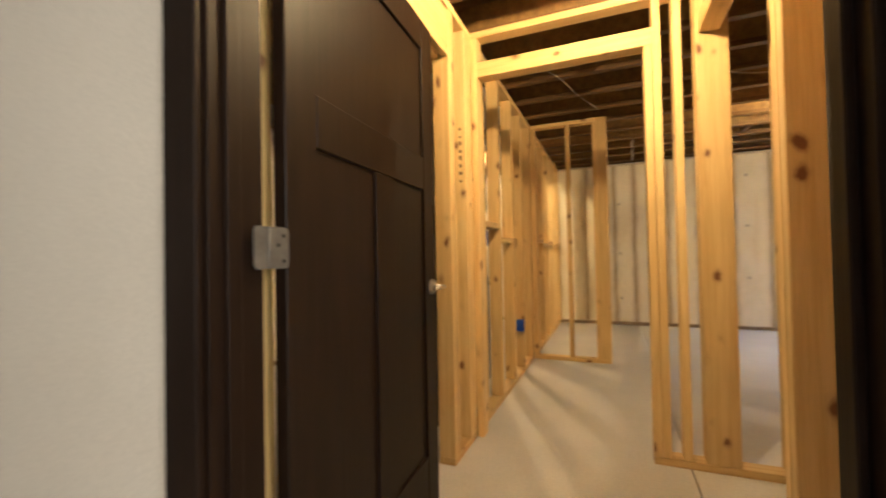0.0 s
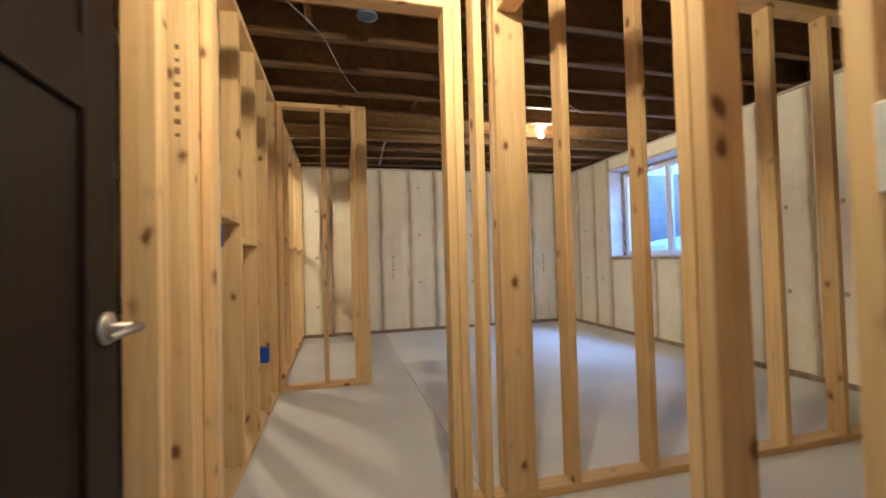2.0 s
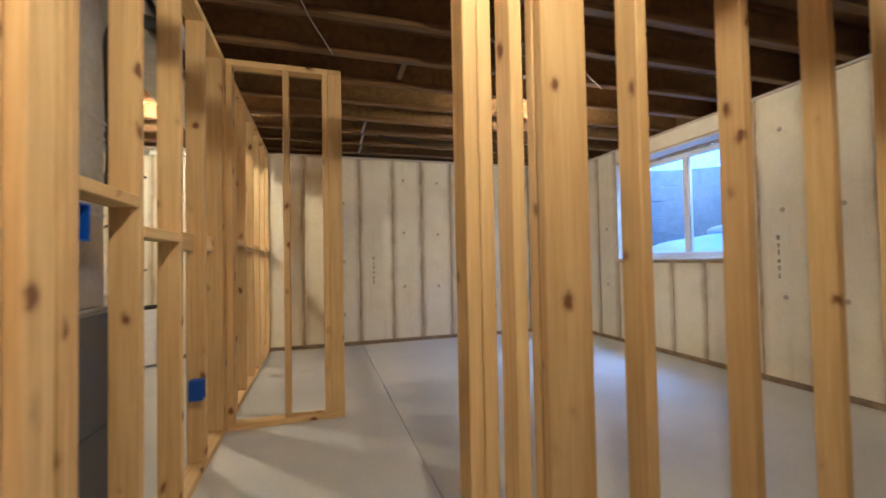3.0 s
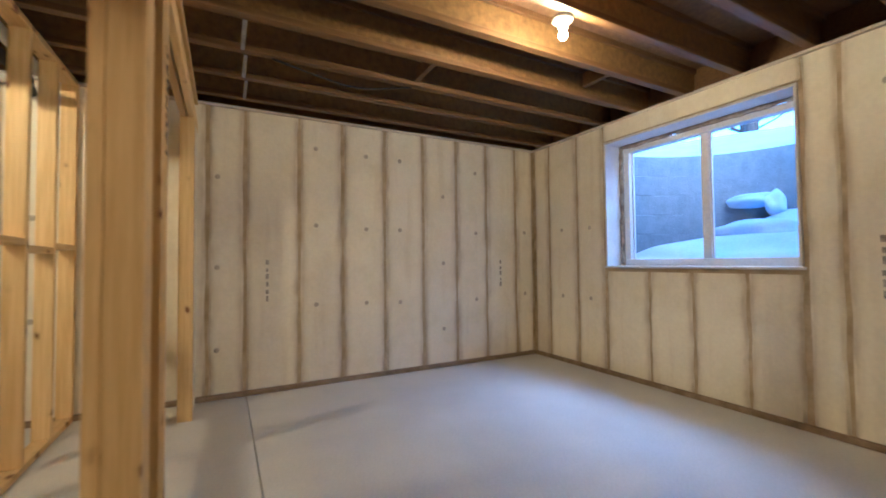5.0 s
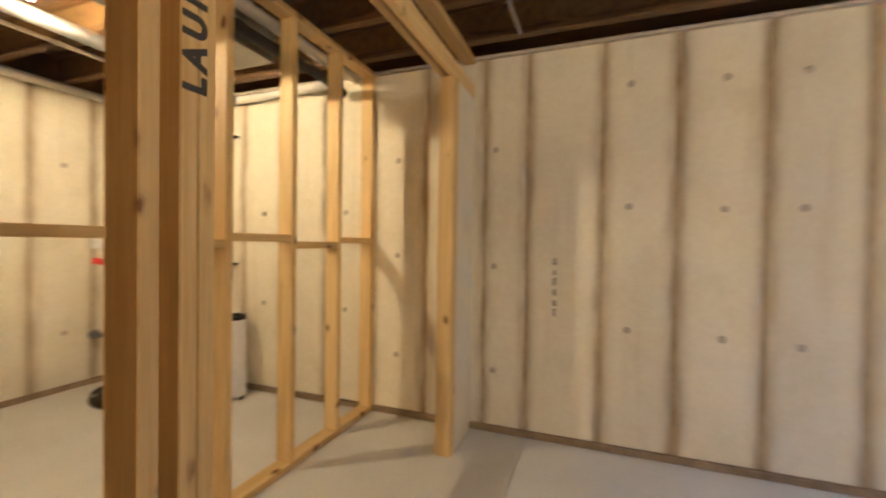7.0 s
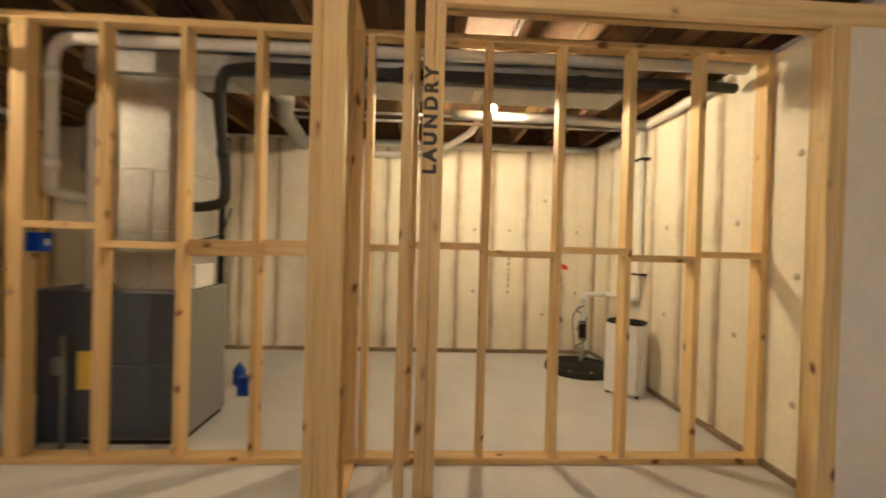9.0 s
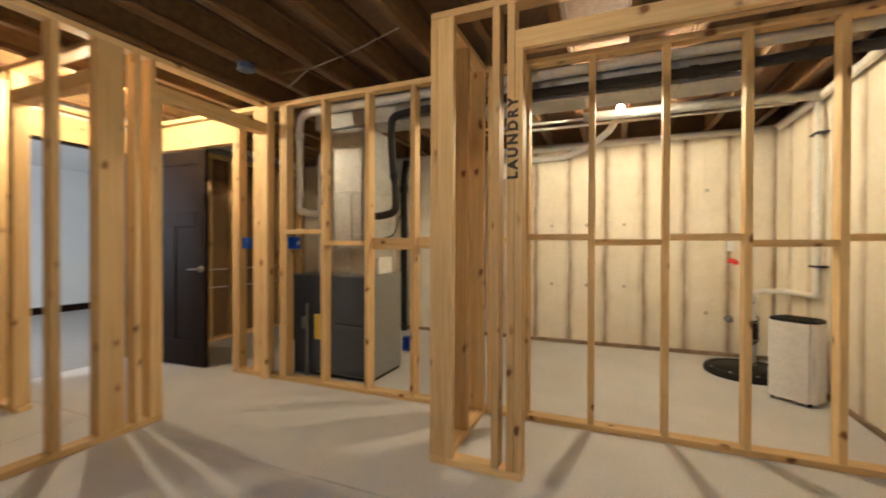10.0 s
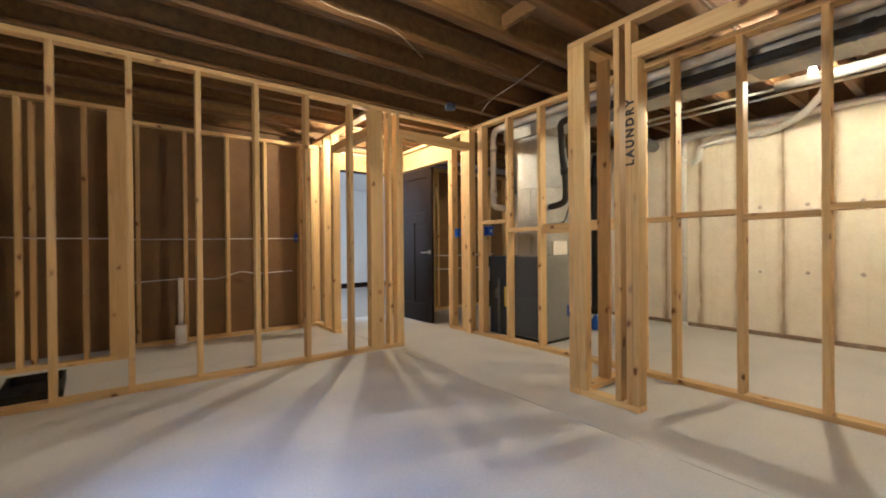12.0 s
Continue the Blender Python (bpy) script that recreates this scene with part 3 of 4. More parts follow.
# local x runs from hinge to free edge, local -y is the face towards the hall
bm = bmesh.new()
ST = 0.115
for x0, x1, z0, z1 in ((0, ST, 0, LH), (LW - ST, LW, 0, LH), (ST, LW - ST, 0, 0.235), (ST, LW - ST, LH - 0.125, LH), (ST, LW - ST, 1.312, 1.446), (0.415, 0.553, 0.235, 1.312)):
    bm_box(bm, (x0 + 0.0005, -LT, z0), (x1 - 0.0005, 0, z1), 0.003)
part("stiles_and_rails", bm, DARK_DOOR, door)
for x0, x1, z0, z1 in ((ST, 0.415, 0.235, 1.312), (0.553, LW - ST, 0.235, 1.312), (ST, LW - ST, 1.446, LH - 0.125)):
    part("panel", box((x0 - 0.004, -LT + 0.011, z0 - 0.004), (x1 + 0.004, -0.011, z1 + 0.004)), DARK_DOOR, door)


def hinge_leaf(x0, x1, z, y0, y1, round_left):
    """A steel leaf with its outer corners rounded."""
    bm = bmesh.new()
    h, r = 0.044, 0.012
    side = [(x1, z - h), (x1, z + h)] if round_left else [(x0, z + h), (x0, z - h)]
    cx, s = (x0 + r, -1) if round_left else (x1 - r, 1)
    arc = []
    for k in range(7):
        a = math.pi / 2 * k / 6
        arc.append((cx + s * r * math.sin(a), h - r + r * math.cos(a)))
    outline = side + [(x, z + dz) for x, dz in arc] + [(x, z - dz) for x, dz in reversed(arc)]
    if not round_left:
        outline = [(x0, z - h), (x0, z + h)] + outline[2:]
    lo = [bm.verts.new((x, y0, zz)) for x, zz in outline]
    hi = [bm.verts.new((x, y1, zz)) for x, zz in outline]
    n = len(outline)
    bm.faces.new(lo)
    bm.faces.new(hi[::-1])
    for k in range(n):
        bm.faces.new((lo[k], hi[k], hi[(k + 1) % n], lo[(k + 1) % n]))
    return bm


for z in (0.26, 1.065, 1.80):
    hinge = part("hinge", hinge_leaf(-0.052, 0.003, z, -LT - 0.004, -LT - 0.0005, False), HINGE_METAL, door, "dull steel butt hinge")
    part("frame_leaf", hinge_leaf(-0.094, -0.054, z, -LT - 0.0015, -LT + 0.002, True), HINGE_METAL, hinge)
    part("knuckle", tube([(-0.053, -LT - 0.001, z - 0.044), (-0.053, -LT - 0.001, z + 0.044)], 0.004), HINGE_METAL, hinge)
    for dx, dz in ((-0.014, 0.026), (-0.030, 0.006), (-0.014, -0.028)):
        part("screw", tube([(dx, -LT - 0.0055, z + dz), (dx, -LT - 0.0035, z + dz)], 0.0045, 10), BLACK_PLASTIC, hinge)
handle = part("handle", lathe([(0.032, 0), (0.032, 0.006), (0.028, 0.010), (0.011, 0.012), (0.010, 0.045), (0.006, 0.050)], 24), NICKEL, door, "satin nickel lever handle", pose(LW - 0.048, -LT, 0.915, 90, 0, 0))
part("lever", tube(rounded_path([(0, 0, 0.046), (0.0, 0, 0.058), (-0.06, 0.0, 0.058), (-0.115, -0.004, 0.054)], 0.012), [0.009] * 7 + [0.008] * 6 + [0.006]), NICKEL, handle)

# ---- rooms beyond the door ----
family = thing("family_room", "finished family room with white walls and dark baseboard", "room", kind="structure")
part("far_wall", box((-4.0, -3.35, -0.1), (2.6, -3.2, 2.6)), WHITE_WALL, family)
part("side_wall", box((-4.15, -3.35, -0.1), (-4.0, DY0, 2.6)), WHITE_WALL, family)
# unseen side wall with an assumed opening behind the added area lamp
bm = bmesh.new()
bm_box(bm, (2.6, -3.35, -0.1), (2.75, -1.7, 2.6))
bm_box(bm, (2.6, -0.1, -0.1), (2.75, DY0 - 0.014, 2.6))
bm_box(bm, (2.6, -1.7, -0.1), (2.75, -0.1, 0.95))
bm_box(bm, (2.6, -1.7, 2.05), (2.75, -0.1, 2.6))
part("window_wall", bm, WHITE_WALL, family)
part("room_ceiling", box((-4.15, -3.35, 2.44), (2.75, DY0 - 0.014, 2.56)), WHITE_WALL, family)
part("baseboard", box((-4.0, -3.2, -0.004), (2.6, -3.185, 0.115), 0.003), DARK_DOOR, family, "dark espresso baseboard")
part("baseboard", box((-4.0, DY0 - 0.03, -0.004), (DX0 - 0.107, DY0 - 0.0135, 0.115), 0.003), DARK_DOOR, family, "dark espresso baseboard")

# ---- window ----
window = thing("window_1", "white vinyl sliding basement window with two panes", "window", kind="structure")
LX0, LX1 = EX - 0.016, EX + 0.19
part("buck_side", box((LX0, WY0 + 0.001, WZ0 + 0.022), (LX1, WY0 + 0.02, WZ1 - 0.022), 0.003), WHITE_BOARD, window, "white painted board")
part("buck_side", box((LX0, WY1 - 0.02, WZ0 + 0.022), (LX1, WY1 - 0.001, WZ1 - 0.022), 0.003), WHITE_BOARD, window, "white painted board")
part("buck_head", box((LX0, WY0 + 0.001, WZ1 - 0.021), (LX1, WY1 - 0.001, WZ1 - 0.001), 0.003), WHITE_BOARD, window, "white painted board")
part("sill", box((LX0 - 0.006, WY0 - 0.012, WZ0 + 0.001), (LX1 + 0.01, WY1 + 0.012, WZ0 + 0.021), 0.004), WHITE_BOARD, window, "white painted sill")


def ragged_strip(lo, hi, axis, seed):
    """A rough bead of stained foam along the axis."""
    rnd = random.Random(seed)
    bm = bmesh.new()
    c = [(p + q) / 2 for p, q in zip(lo, hi)]
    n = 22
    pts, rad = [], []
    for i in range(n + 1):
        p = [c[k] + rnd.uniform(-0.004, 0.004) for k in range(3)]
        p[axis] = lo[axis] + (hi[axis] - lo[axis]) * i / n
        pts.append(p)
        rad.append(rnd.uniform(0.014, 0.024))
    bm_tube(bm, pts, rad, 7)
    return bm


FOAM = mottled("stained_foam", (0.16, 0.12, 0.08), (0.52, 0.45, 0.35), 16.0, 0.9, 60.0, 0.5, 0.006)
part("foam_bead", ragged_strip((LX1, WY1 - 0.03, WZ0 + 0.03), (LX1, WY1 - 0.03, WZ1 - 0.03), 2, 3), FOAM, window, "stained foam bead")
part("foam_bead", ragged_strip((LX1, WY0 + 0.03, WZ0 + 0.03), (LX1, WY0 + 0.03, WZ1 - 0.03), 2, 4), FOAM, window, "stained foam bead")
part("foam_bead", ragged_strip((LX1, WY0 + 0.03, WZ1 - 0.032), (LX1, WY1 - 0.03, WZ1 - 0.032), 1, 5), FOAM, window, "stained foam bead")
FX0, FX1 = EX + 0.20, EX + 0.285
FY0, FY1, FZ0, FZ1 = WY0 + 0.022, WY1 - 0.05, WZ0 + 0.022, WZ1 - 0.045
frame_part = part("window_frame", box((FX0, FY0, FZ0), (FX1, FY1, FZ0 + 0.062), 0.004), WINDOW_VINYL, window)
part("window_frame", box((FX0, FY0, FZ1 - 0.05), (FX1, FY1, FZ1), 0.004), WINDOW_VINYL, window)
part("window_frame", box((FX0, FY0, FZ0 + 0.0625), (FX1, FY0 + 0.055, FZ1 - 0.0505), 0.004), WINDOW_VINYL, window)
part("window_frame", box((FX0, FY1 - 0.06, FZ0 + 0.0625), (FX1, FY1, FZ1 - 0.0505), 0.004), WINDOW_VINYL, window)
part("meeting_rail", box((FX0 + 0.012, 5.17, FZ0 + 0.0625), (FX1 - 0.012, 5.235, FZ1 - 0.0505), 0.004), WINDOW_VINYL, window)
for y0, y1, dx in ((FY0 + 0.055, 5.17, 0.03), (5.235, FY1 - 0.06, 0.05)):
    pane = part("pane", box((FX0 + dx, y0 + 0.001, FZ0 + 0.063), (FX0 + dx + 0.005, y1 - 0.001, FZ1 - 0.051)), GLASS, window, "clear glass")
    pane.visible_shadow = False
    part("sash_bead", box((FX0 + dx - 0.008, y0 + 0.001, FZ0 + 0.063), (FX0 + dx - 0.001, y0 + 0.014, FZ1 - 0.051)), WINDOW_VINYL, window)
    part("sash_bead", box((FX0 + dx - 0.008, y1 - 0.014, FZ0 + 0.063), (FX0 + dx - 0.001, y1 - 0.001, FZ1 - 0.051)), WINDOW_VINYL, window)

# ---- outside: snowy window well ----
WCX, WCY, RX, RY = EX + 0.31, 5.0, 1.38, 1.25
well = thing("window_well", "curved grey block wall of a window well", "retaining wall")
BLOCK_MESH = finish("block", box((-0.205, -0.045, 0), (0.205, 0.045, 0.206), 0.005), BLOCK)
for row in range(6):
    n = 10
    for i in range(n):
        a = math.pi * ((i + (0.5 if row % 2 else 0.0)) / n - 0.5)
        if abs(a) > math.pi / 2 - 0.03:
            continue
        ob = new("block", BLOCK_MESH)
        ob.parent = well
        tangent = math.degrees(math.atan2(RY * math.cos(a), -RX * math.sin(a)))
        ob.matrix_basis = pose(WCX + RX * math.cos(a) + 0.02, WCY + RY * math.sin(a), 0.93 + row * 0.209, 0, 0, tangent)
bm = bmesh.new()
inner, outer = [], []
for k in range(41):
    a = math.pi * (k / 40 - 0.5)
    for ring, grow in ((inner, -0.03), (outer, 0.04)):
        x, y = WCX + (RX + grow) * math.cos(a), WCY + (RY + grow) * math.sin(a)
        ring.append((bm.verts.new((x, y, 0.93)), bm.verts.new((x, y, 2.185))))
for k in range(40):
    bm.faces.new((inner[k][0], inner[k + 1][0], inner[k + 1][1], inner[k][1]))
    bm.faces.new((outer[k][0], outer[k][1], outer[k + 1][1], outer[k + 1][0]))
    bm.faces.new((inner[k][1], inner[k + 1][1], outer[k + 1][1], outer[k][1]))
    bm.faces.new((inner[k][0], outer[k][0], outer[k + 1][0], inner[k + 1][0]))
part("mortar_core", bm, BLOCK, well)


def heightfield(xs, ys, height):
    bm = bmesh.new()
    grid = [[bm.verts.new((x, y, height(x, y))) for y in ys] for x in xs]
    for a, b in zip(grid, grid[1:]):
        for k in range(len(ys) - 1):
            bm.faces.new((a[k], b[k], b[k + 1], a[k + 1])).smooth = True
    return bm


def well_snow(x, y):
    u, v = (x - WCX) / RX, (y - WCY) / RY
    r = math.hypot(u, v)
    back = max(0.0, min(1.0, (r - 0.25) / 0.75))
    south = max(0.0, min(1.0, (0.93 - v) / 0.75))
    z = 1.115 + 0.45 * (back * back * (3 - 2 * back)) * south
    z += 0.10 * math.exp(-((x - 4.55) / 0.28) ** 2 - ((y - 5.05) / 0.42) ** 2)
    z -= 0.10 * math.exp(-((x - 4.78) / 0.14) ** 2 - ((y - 5.15) / 0.45) ** 2)
    z -= 0.11 * math.exp(-((x - WCX) / 0.13) ** 2)
    return z + 0.025 * noise.noise(Vector((x * 2.1, y * 2.1, 0.3)))


xs = [EX + 0.305 + 1.36 * i / 40 for i in range(41)]
ys = [WCY - 1.23 + 2.46 * i / 54 for i in range(55)]
snow_bed = part("snow_bed", heightfield(xs, ys, well_snow), SNOW)
tagged(snow_bed, "deep smooth snow drifted inside the window well", "snow", kind="stuff")


def snow_lump(name, place, size, seed, label):
    bm = bmesh.new()
    bmesh.ops.create_icosphere(bm, subdivisions=4, radius=1.0)
    for v in bm.verts:
        n = noise.noise(v.co * 1.3 + Vector((seed, 0, 0)))
        v.co = v.co * (1 + 0.28 * n)
        v.co = Vector(v.co[k] * size[k] for k in range(3))
    for f in bm.faces:
        f.smooth = True
    return tagged(part(name, bm, SNOW, None, "", pose(*place)), label, "snow")


snow_lump("snow_lump", (5.10, 5.47, 1.66), (0.14, 0.24, 0.075), 5.0, "rounded lump of snow clinging to the block wall")
snow_lump("snow_lump", (5.12, 5.27, 1.62), (0.12, 0.08, 0.12), 7.0, "lump of snow slumping down the block wall")
snow_lump("snow_drift", (4.76, 5.28, well_snow(4.76, 5.28) + 0.02), (0.20, 0.40, 0.14), 3.0, "low rounded snow drift on the snow bed")


def outside_snow(x, y):
    u, v = (x - WCX) / (RX + 0.02), (y - WCY) / (RY + 0.02)
    r = math.hypot(u, v)
    d = math.hypot(x - WCX, y - WCY)
    z = 2.17 + 0.08 * min(1.0, max(0.0, (r - 1.0) / 0.2)) + 0.30 * min(max(d - 1.5, 0.0), 3.6) + 0.03 * min(max(d - 5.1, 0.0), 60.0)
    return z + 0.05 * noise.noise(Vector((x * 0.7, y * 0.7, 2.0)))


bm = bmesh.new()
rings = []
for k in range(34):
    s_ = 1.0 + 0.05 * (1.25 ** k) - 0.05
    ring = []
    for i in range(49):
        a = math.pi * (i / 48 - 0.5)
        x, y = WCX + RX * s_ * math.cos(a), WCY + RY * s_ * math.sin(a)
        ring.append(bm.verts.new((x, y, outside_snow(x, y))))
    rings.append(ring)
for a, b in zip(rings, rings[1:]):
    for k in range(48):
        bm.faces.new((a[k], b[k], b[k + 1], a[k + 1])).smooth = True
ground = part("ground", bm, SNOW)
tagged(ground, "snow-covered yard rising behind the window well", "ground", kind="structure")


def bare_tree(seed):
    rnd = random.Random(seed)
    bm, twigs = bmesh.new(), bmesh.new()
    h = rnd.uniform(6, 9)
    pts = [(rnd.uniform(-0.08, 0.08) * i, rnd.uniform(-0.08, 0.08) * i, h * i / 7 - 0.3) for i in range(8)]
    bm_tube(bm, pts, [0.13 * (1 - 0.11 * i) for i in range(8)], 9)
    for i in range(26):
        k = rnd.randint(1, 6)
        p = Vector(pts[k])
        a = rnd.uniform(0, 6.283)
        d = Vector((math.cos(a), math.sin(a), rnd.uniform(0.3, 0.9)))
        l = rnd.uniform(0.8, 2.0)
        q = p + d * l * 0.5 + Vector((0, 0, rnd.uniform(-0.1, 0.15)))
        r = p + d * l
        bm_tube(twigs, [p, q, r], [0.03, 0.018, 0.006], 5)
        for j in range(3):
            a2 = a + rnd.uniform(-0.9, 0.9)
            e = Vector((math.cos(a2), math.sin(a2), rnd.uniform(0.2, 0.9)))
            base = p.lerp(r, rnd.uniform(0.4, 0.9))
            bm_tube(twigs, [base, base + e * rnd.uniform(0.3, 0.8)], [0.012, 0.003], 4)
    return bm, twigs


tree_places = ((9.2, 3.0), (10.5, 4.7), (11.5, 6.4), (9.8, 7.6), (13.0, 5.4), (12.2, 8.9), (14.5, 7.2), (16.0, 3.4), (15.5, 10.2), (18.0, 6.0), (11.0, 10.5), (19.0, 9.0))
for i, (x, y) in enumerate(tree_places):
    t_ = thing("tree", "bare winter tree with thin dark branches", "tree", (x, y, outside_snow(x, y)), i * 47.0, "trees beyond the yard")
    trunk, twigs = bare_tree(i)
    part("trunk", trunk, BARK, t_)
    part("crown", twigs, BARK, t_)

# ---- lamps ----
PORCELAIN = plain("white_porcelain", (0.78, 0.76, 0.70), 0.25)


def keyless_lamp(place, strength, label):
    lamp = thing("ceiling_lamp", label, "lamp", (place[0], place[1], JZ0), group="bare bulb lamps")
    part("socket", lathe([(0.056, 0.0), (0.056, -0.014), (0.048, -0.022), (0.030, -0.030), (0.026, -0.052), (0.020, -0.054)], 24), PORCELAIN, lamp, "white porcelain socket")
    glow = glow_material("lit_bulb", BULB_COLOR, strength)
    z = place[2] - JZ0
    part("bulb", lathe([(0.003, z - 0.023), (0.012, z - 0.020), (0.020, z - 0.011), (0.023, z), (0.020, z + 0.012), (0.013, z + 0.026), (0.011, z + 0.040), (0.011, z + 0.064)], 20), glow, lamp, "lit bulb")
    return lamp


keyless_lamp(MAIN_BULB, MAIN_GLOW, "lit bare bulb in a white porcelain socket under a joist")
keyless_lamp(UTIL_BULB, UTIL_GLOW, "lit bare bulb in a white porcelain socket over the utility room")
keyless_lamp(HALL_BULB, HALL_GLOW, "lit bare bulb in a white porcelain socket in the hall")

# ---- electrical ----
def wall_box(place, turn, w, label, plate=False):
    """A blue box whose open front faces its own -y."""
    e = thing("switch_box" if plate else "outlet_box", label, "electrical box", place, turn, "electrical boxes")
    bm = bmesh.new()
    h, d, t = 0.1, 0.062, 0.004
    bm_box(bm, (-w / 2, d - t, -h / 2), (w / 2, d, h / 2))
    bm_box(bm, (-w / 2, 0, -h / 2), (-w / 2 + t, d - t, h / 2))
    bm_box(bm, (w / 2 - t, 0, -h / 2), (w / 2, d - t, h / 2))
    bm_box(bm, (-w / 2 + t, 0, -h / 2), (w / 2 - t, d - t, -h / 2 + t))
    bm_box(bm, (-w / 2 + t, 0, h / 2 - t), (w / 2 - t, d - t, h / 2))
    part("box", bm, BLUE_BOX, e)
    part("sticker", box((w / 2 + 0.0002, 0.018, -0.017), (w / 2 + 0.0009, 0.046, 0.017)), WHITE_PLASTIC, e, "white paper sticker")
    for z in (-0.032, 0.032):
        part("nail_ear", box((w / 2, 0.012, z - 0.008), (w / 2 + 0.004, 0.03, z + 0.008)), BLUE_BOX, e)
    return e


sw = wall_box((HX0 - 0.001, 1.413, 1.1715), -90, 0.058, "blue switch box with a white toggle switch plate on a stud", True)
part("plate", box((-0.037, -0.007, -0.0595), (0.037, -0.0005, 0.0595), 0.003), WHITE_PLASTIC, sw, "white switch plate")
part("toggle", box((-0.005, -0.022, -0.002), (0.005, -0.007, 0.014), 0.002), WHITE_PLASTIC, sw)
for z in (-0.03, 0.03):
    part("screw", tube([(0, -0.0085, z), (0, -0.0068, z)], 0.003, 8), NICKEL, sw)
wall_box((WX1, 4.117, 0.42), 90, 0.056, "blue plastic outlet box nailed to a stud")
wall_box((WX1 - 0.016, 3.022, 1.17), 90, 0.085, "blue plastic double switch box under blocking")
wall_box((WX0 - 0.006, 2.463, 1.17), -90, 0.056, "blue plastic switch box beside the doorway")
wall_box((0.965, BY1, 1.13), 180, 0.056, "blue plastic box on the bath wall")

ceiling_box = thing("ceiling_box", "dark blue round junction box under a joist", "electrical box", (0.13, 3.235, JZ0))
part("body", lathe([(0.050, 0), (0.052, -0.004), (0.052, -0.045), (0.047, -0.048)], 16), plain("navy_plastic", (0.02, 0.03, 0.06), 0.45), ceiling_box)
part("rim", lathe([(0.055, -0.040), (0.055, -0.048), (0.044, -0.050)], 16), plain("steel_blue_plastic", (0.06, 0.10, 0.20), 0.4), ceiling_box)


def cable(name, points, radius, mat, label, sag=0.06):
    return tagged(part(name, tube(rounded_path(points, sag), radius, 8), mat), label, "cable")


cable("cable", [(HX0 + 0.03, 1.44, 1.225), (HX0 + 0.035, 1.435, 1.32), (HX0 + 0.05, 1.442, 1.40), (HX0 + 0.045, 1.4415, TOP - T)], 0.006, WIRE, "white electrical cable running up a stud", 0.05)
cable("cable", [(0.76, 1.16, 1.12), (1.4, 1.16, 1.115), (2.0, 1.16, 1.105), (2.66, 1.16, 1.10)], 0.006, WIRE, "white cable through the bath wall studs")
cable("cable", [(1.02, 1.16, 0.72), (1.45, 1.165, 0.70), (1.60, 1.16, 0.74), (1.84, 1.16, 0.66), (2.24, 1.16, 0.68), (2.64, 1.16, 0.66)], 0.006, WIRE, "white cable drooping through the bath wall studs")
for z in (0.645, 0.86):
    cable("cable", [(-2.45, 1.135, z + 0.01), (-1.9, 1.14, z), (-1.35, 1.14, z), (-0.86, 1.135, z + 0.01)], 0.007, WIRE, "white cable across the utility room studs")
cable("cable", [(2.77, 1.60, 1.10), (3.2, 1.60, 1.10), (3.58, 1.60, 1.11)], 0.006, WIRE, "white cable through the tub wall studs")
cable("cable", [(0.66, 6.05, 2.3725), (0.95, 6.14, 2.362), (1.25, 6.2, 2.345), (1.62, 6.05, 2.3725)], 0.007, BLACK_FOAM, "black cable hanging under the joists", 0.15)
cable("cable", [(-0.3, 3.2, 2.3745), (-0.1, 3.55, 2.374), (0.0, 4.0, 2.3745), (0.15, 4.42, 2.3745)], 0.0035, plain("grey_cable", (0.30, 0.26, 0.2), 0.6), "thin grey cable stapled under the joists", 0.15)
cable("cable", [(0.9, 3.9, 2.3745), (1.3, 4.15, 2.372), (1.7, 4.1, 2.368), (2.2, 4.45, 2.3745)], 0.0045, plain("tan_cable", (0.42, 0.34, 0.22), 0.6), "tan cable looping under the joists", 0.18)
for x, y in ((0.48, 5.64), (0.50, 6.05), (0.52, 6.45)):
    strap = part("joist_strap", box((x, y + 0.032, 2.372), (x + 0.022, y + 0.372, 2.3765)), GALV)
    tagged(strap, "thin galvanized strap nailed under two joists", "strap", group="joist straps")

# ---- bath rough-in ----
stack = thing("drain_pipe", "white plastic drain stub in a wider sleeve", "pipe", (2.21, 1.32, 0))
part("sleeve", lathe([(0.052, 0.0), (0.052, 0.205), (0.044, 0.21), (0.030, 0.21)], 20), PVC, stack)
part("pipe", lathe([(0.025, 0.20), (0.025, 0.70), (0.021, 0.70), (0.021, 0.66)], 16), PVC, stack)
part("mortar", lathe([(0.095, 0.0), (0.085, 0.012), (0.055, 0.02)], 14), SLAB, stack, "smeared grey mortar")
tray = thing("tub_drain_box", "black plastic tub drain box on the slab", "drain box", (3.16, 2.37, 0), 4)
bm = bmesh.new()
bm_box(bm, (-0.16, -0.29, 0), (0.16, 0.29, 0.012), 0.003)
for lo, hi in (((-0.16, -0.29, 0.0125), (-0.145, 0.29, 0.075)), ((0.145, -0.29, 0.0125), (0.16, 0.29, 0.075)), ((-0.1445, -0.29, 0.0125), (0.1445, -0.275, 0.075)), ((-0.1445, 0.275, 0.0125), (0.1445, 0.29, 0.075))):
    bm_box(bm, lo, hi, 0.003)
part("tray", bm, BLACK_PLASTIC, tray)
part("drain", lathe([(0.035, 0.013), (0.035, 0.05), (0.028, 0.05), (0.028, 0.02)], 16), BLACK_PLASTIC, tray, "", pose(0.02, 0.1, 0))

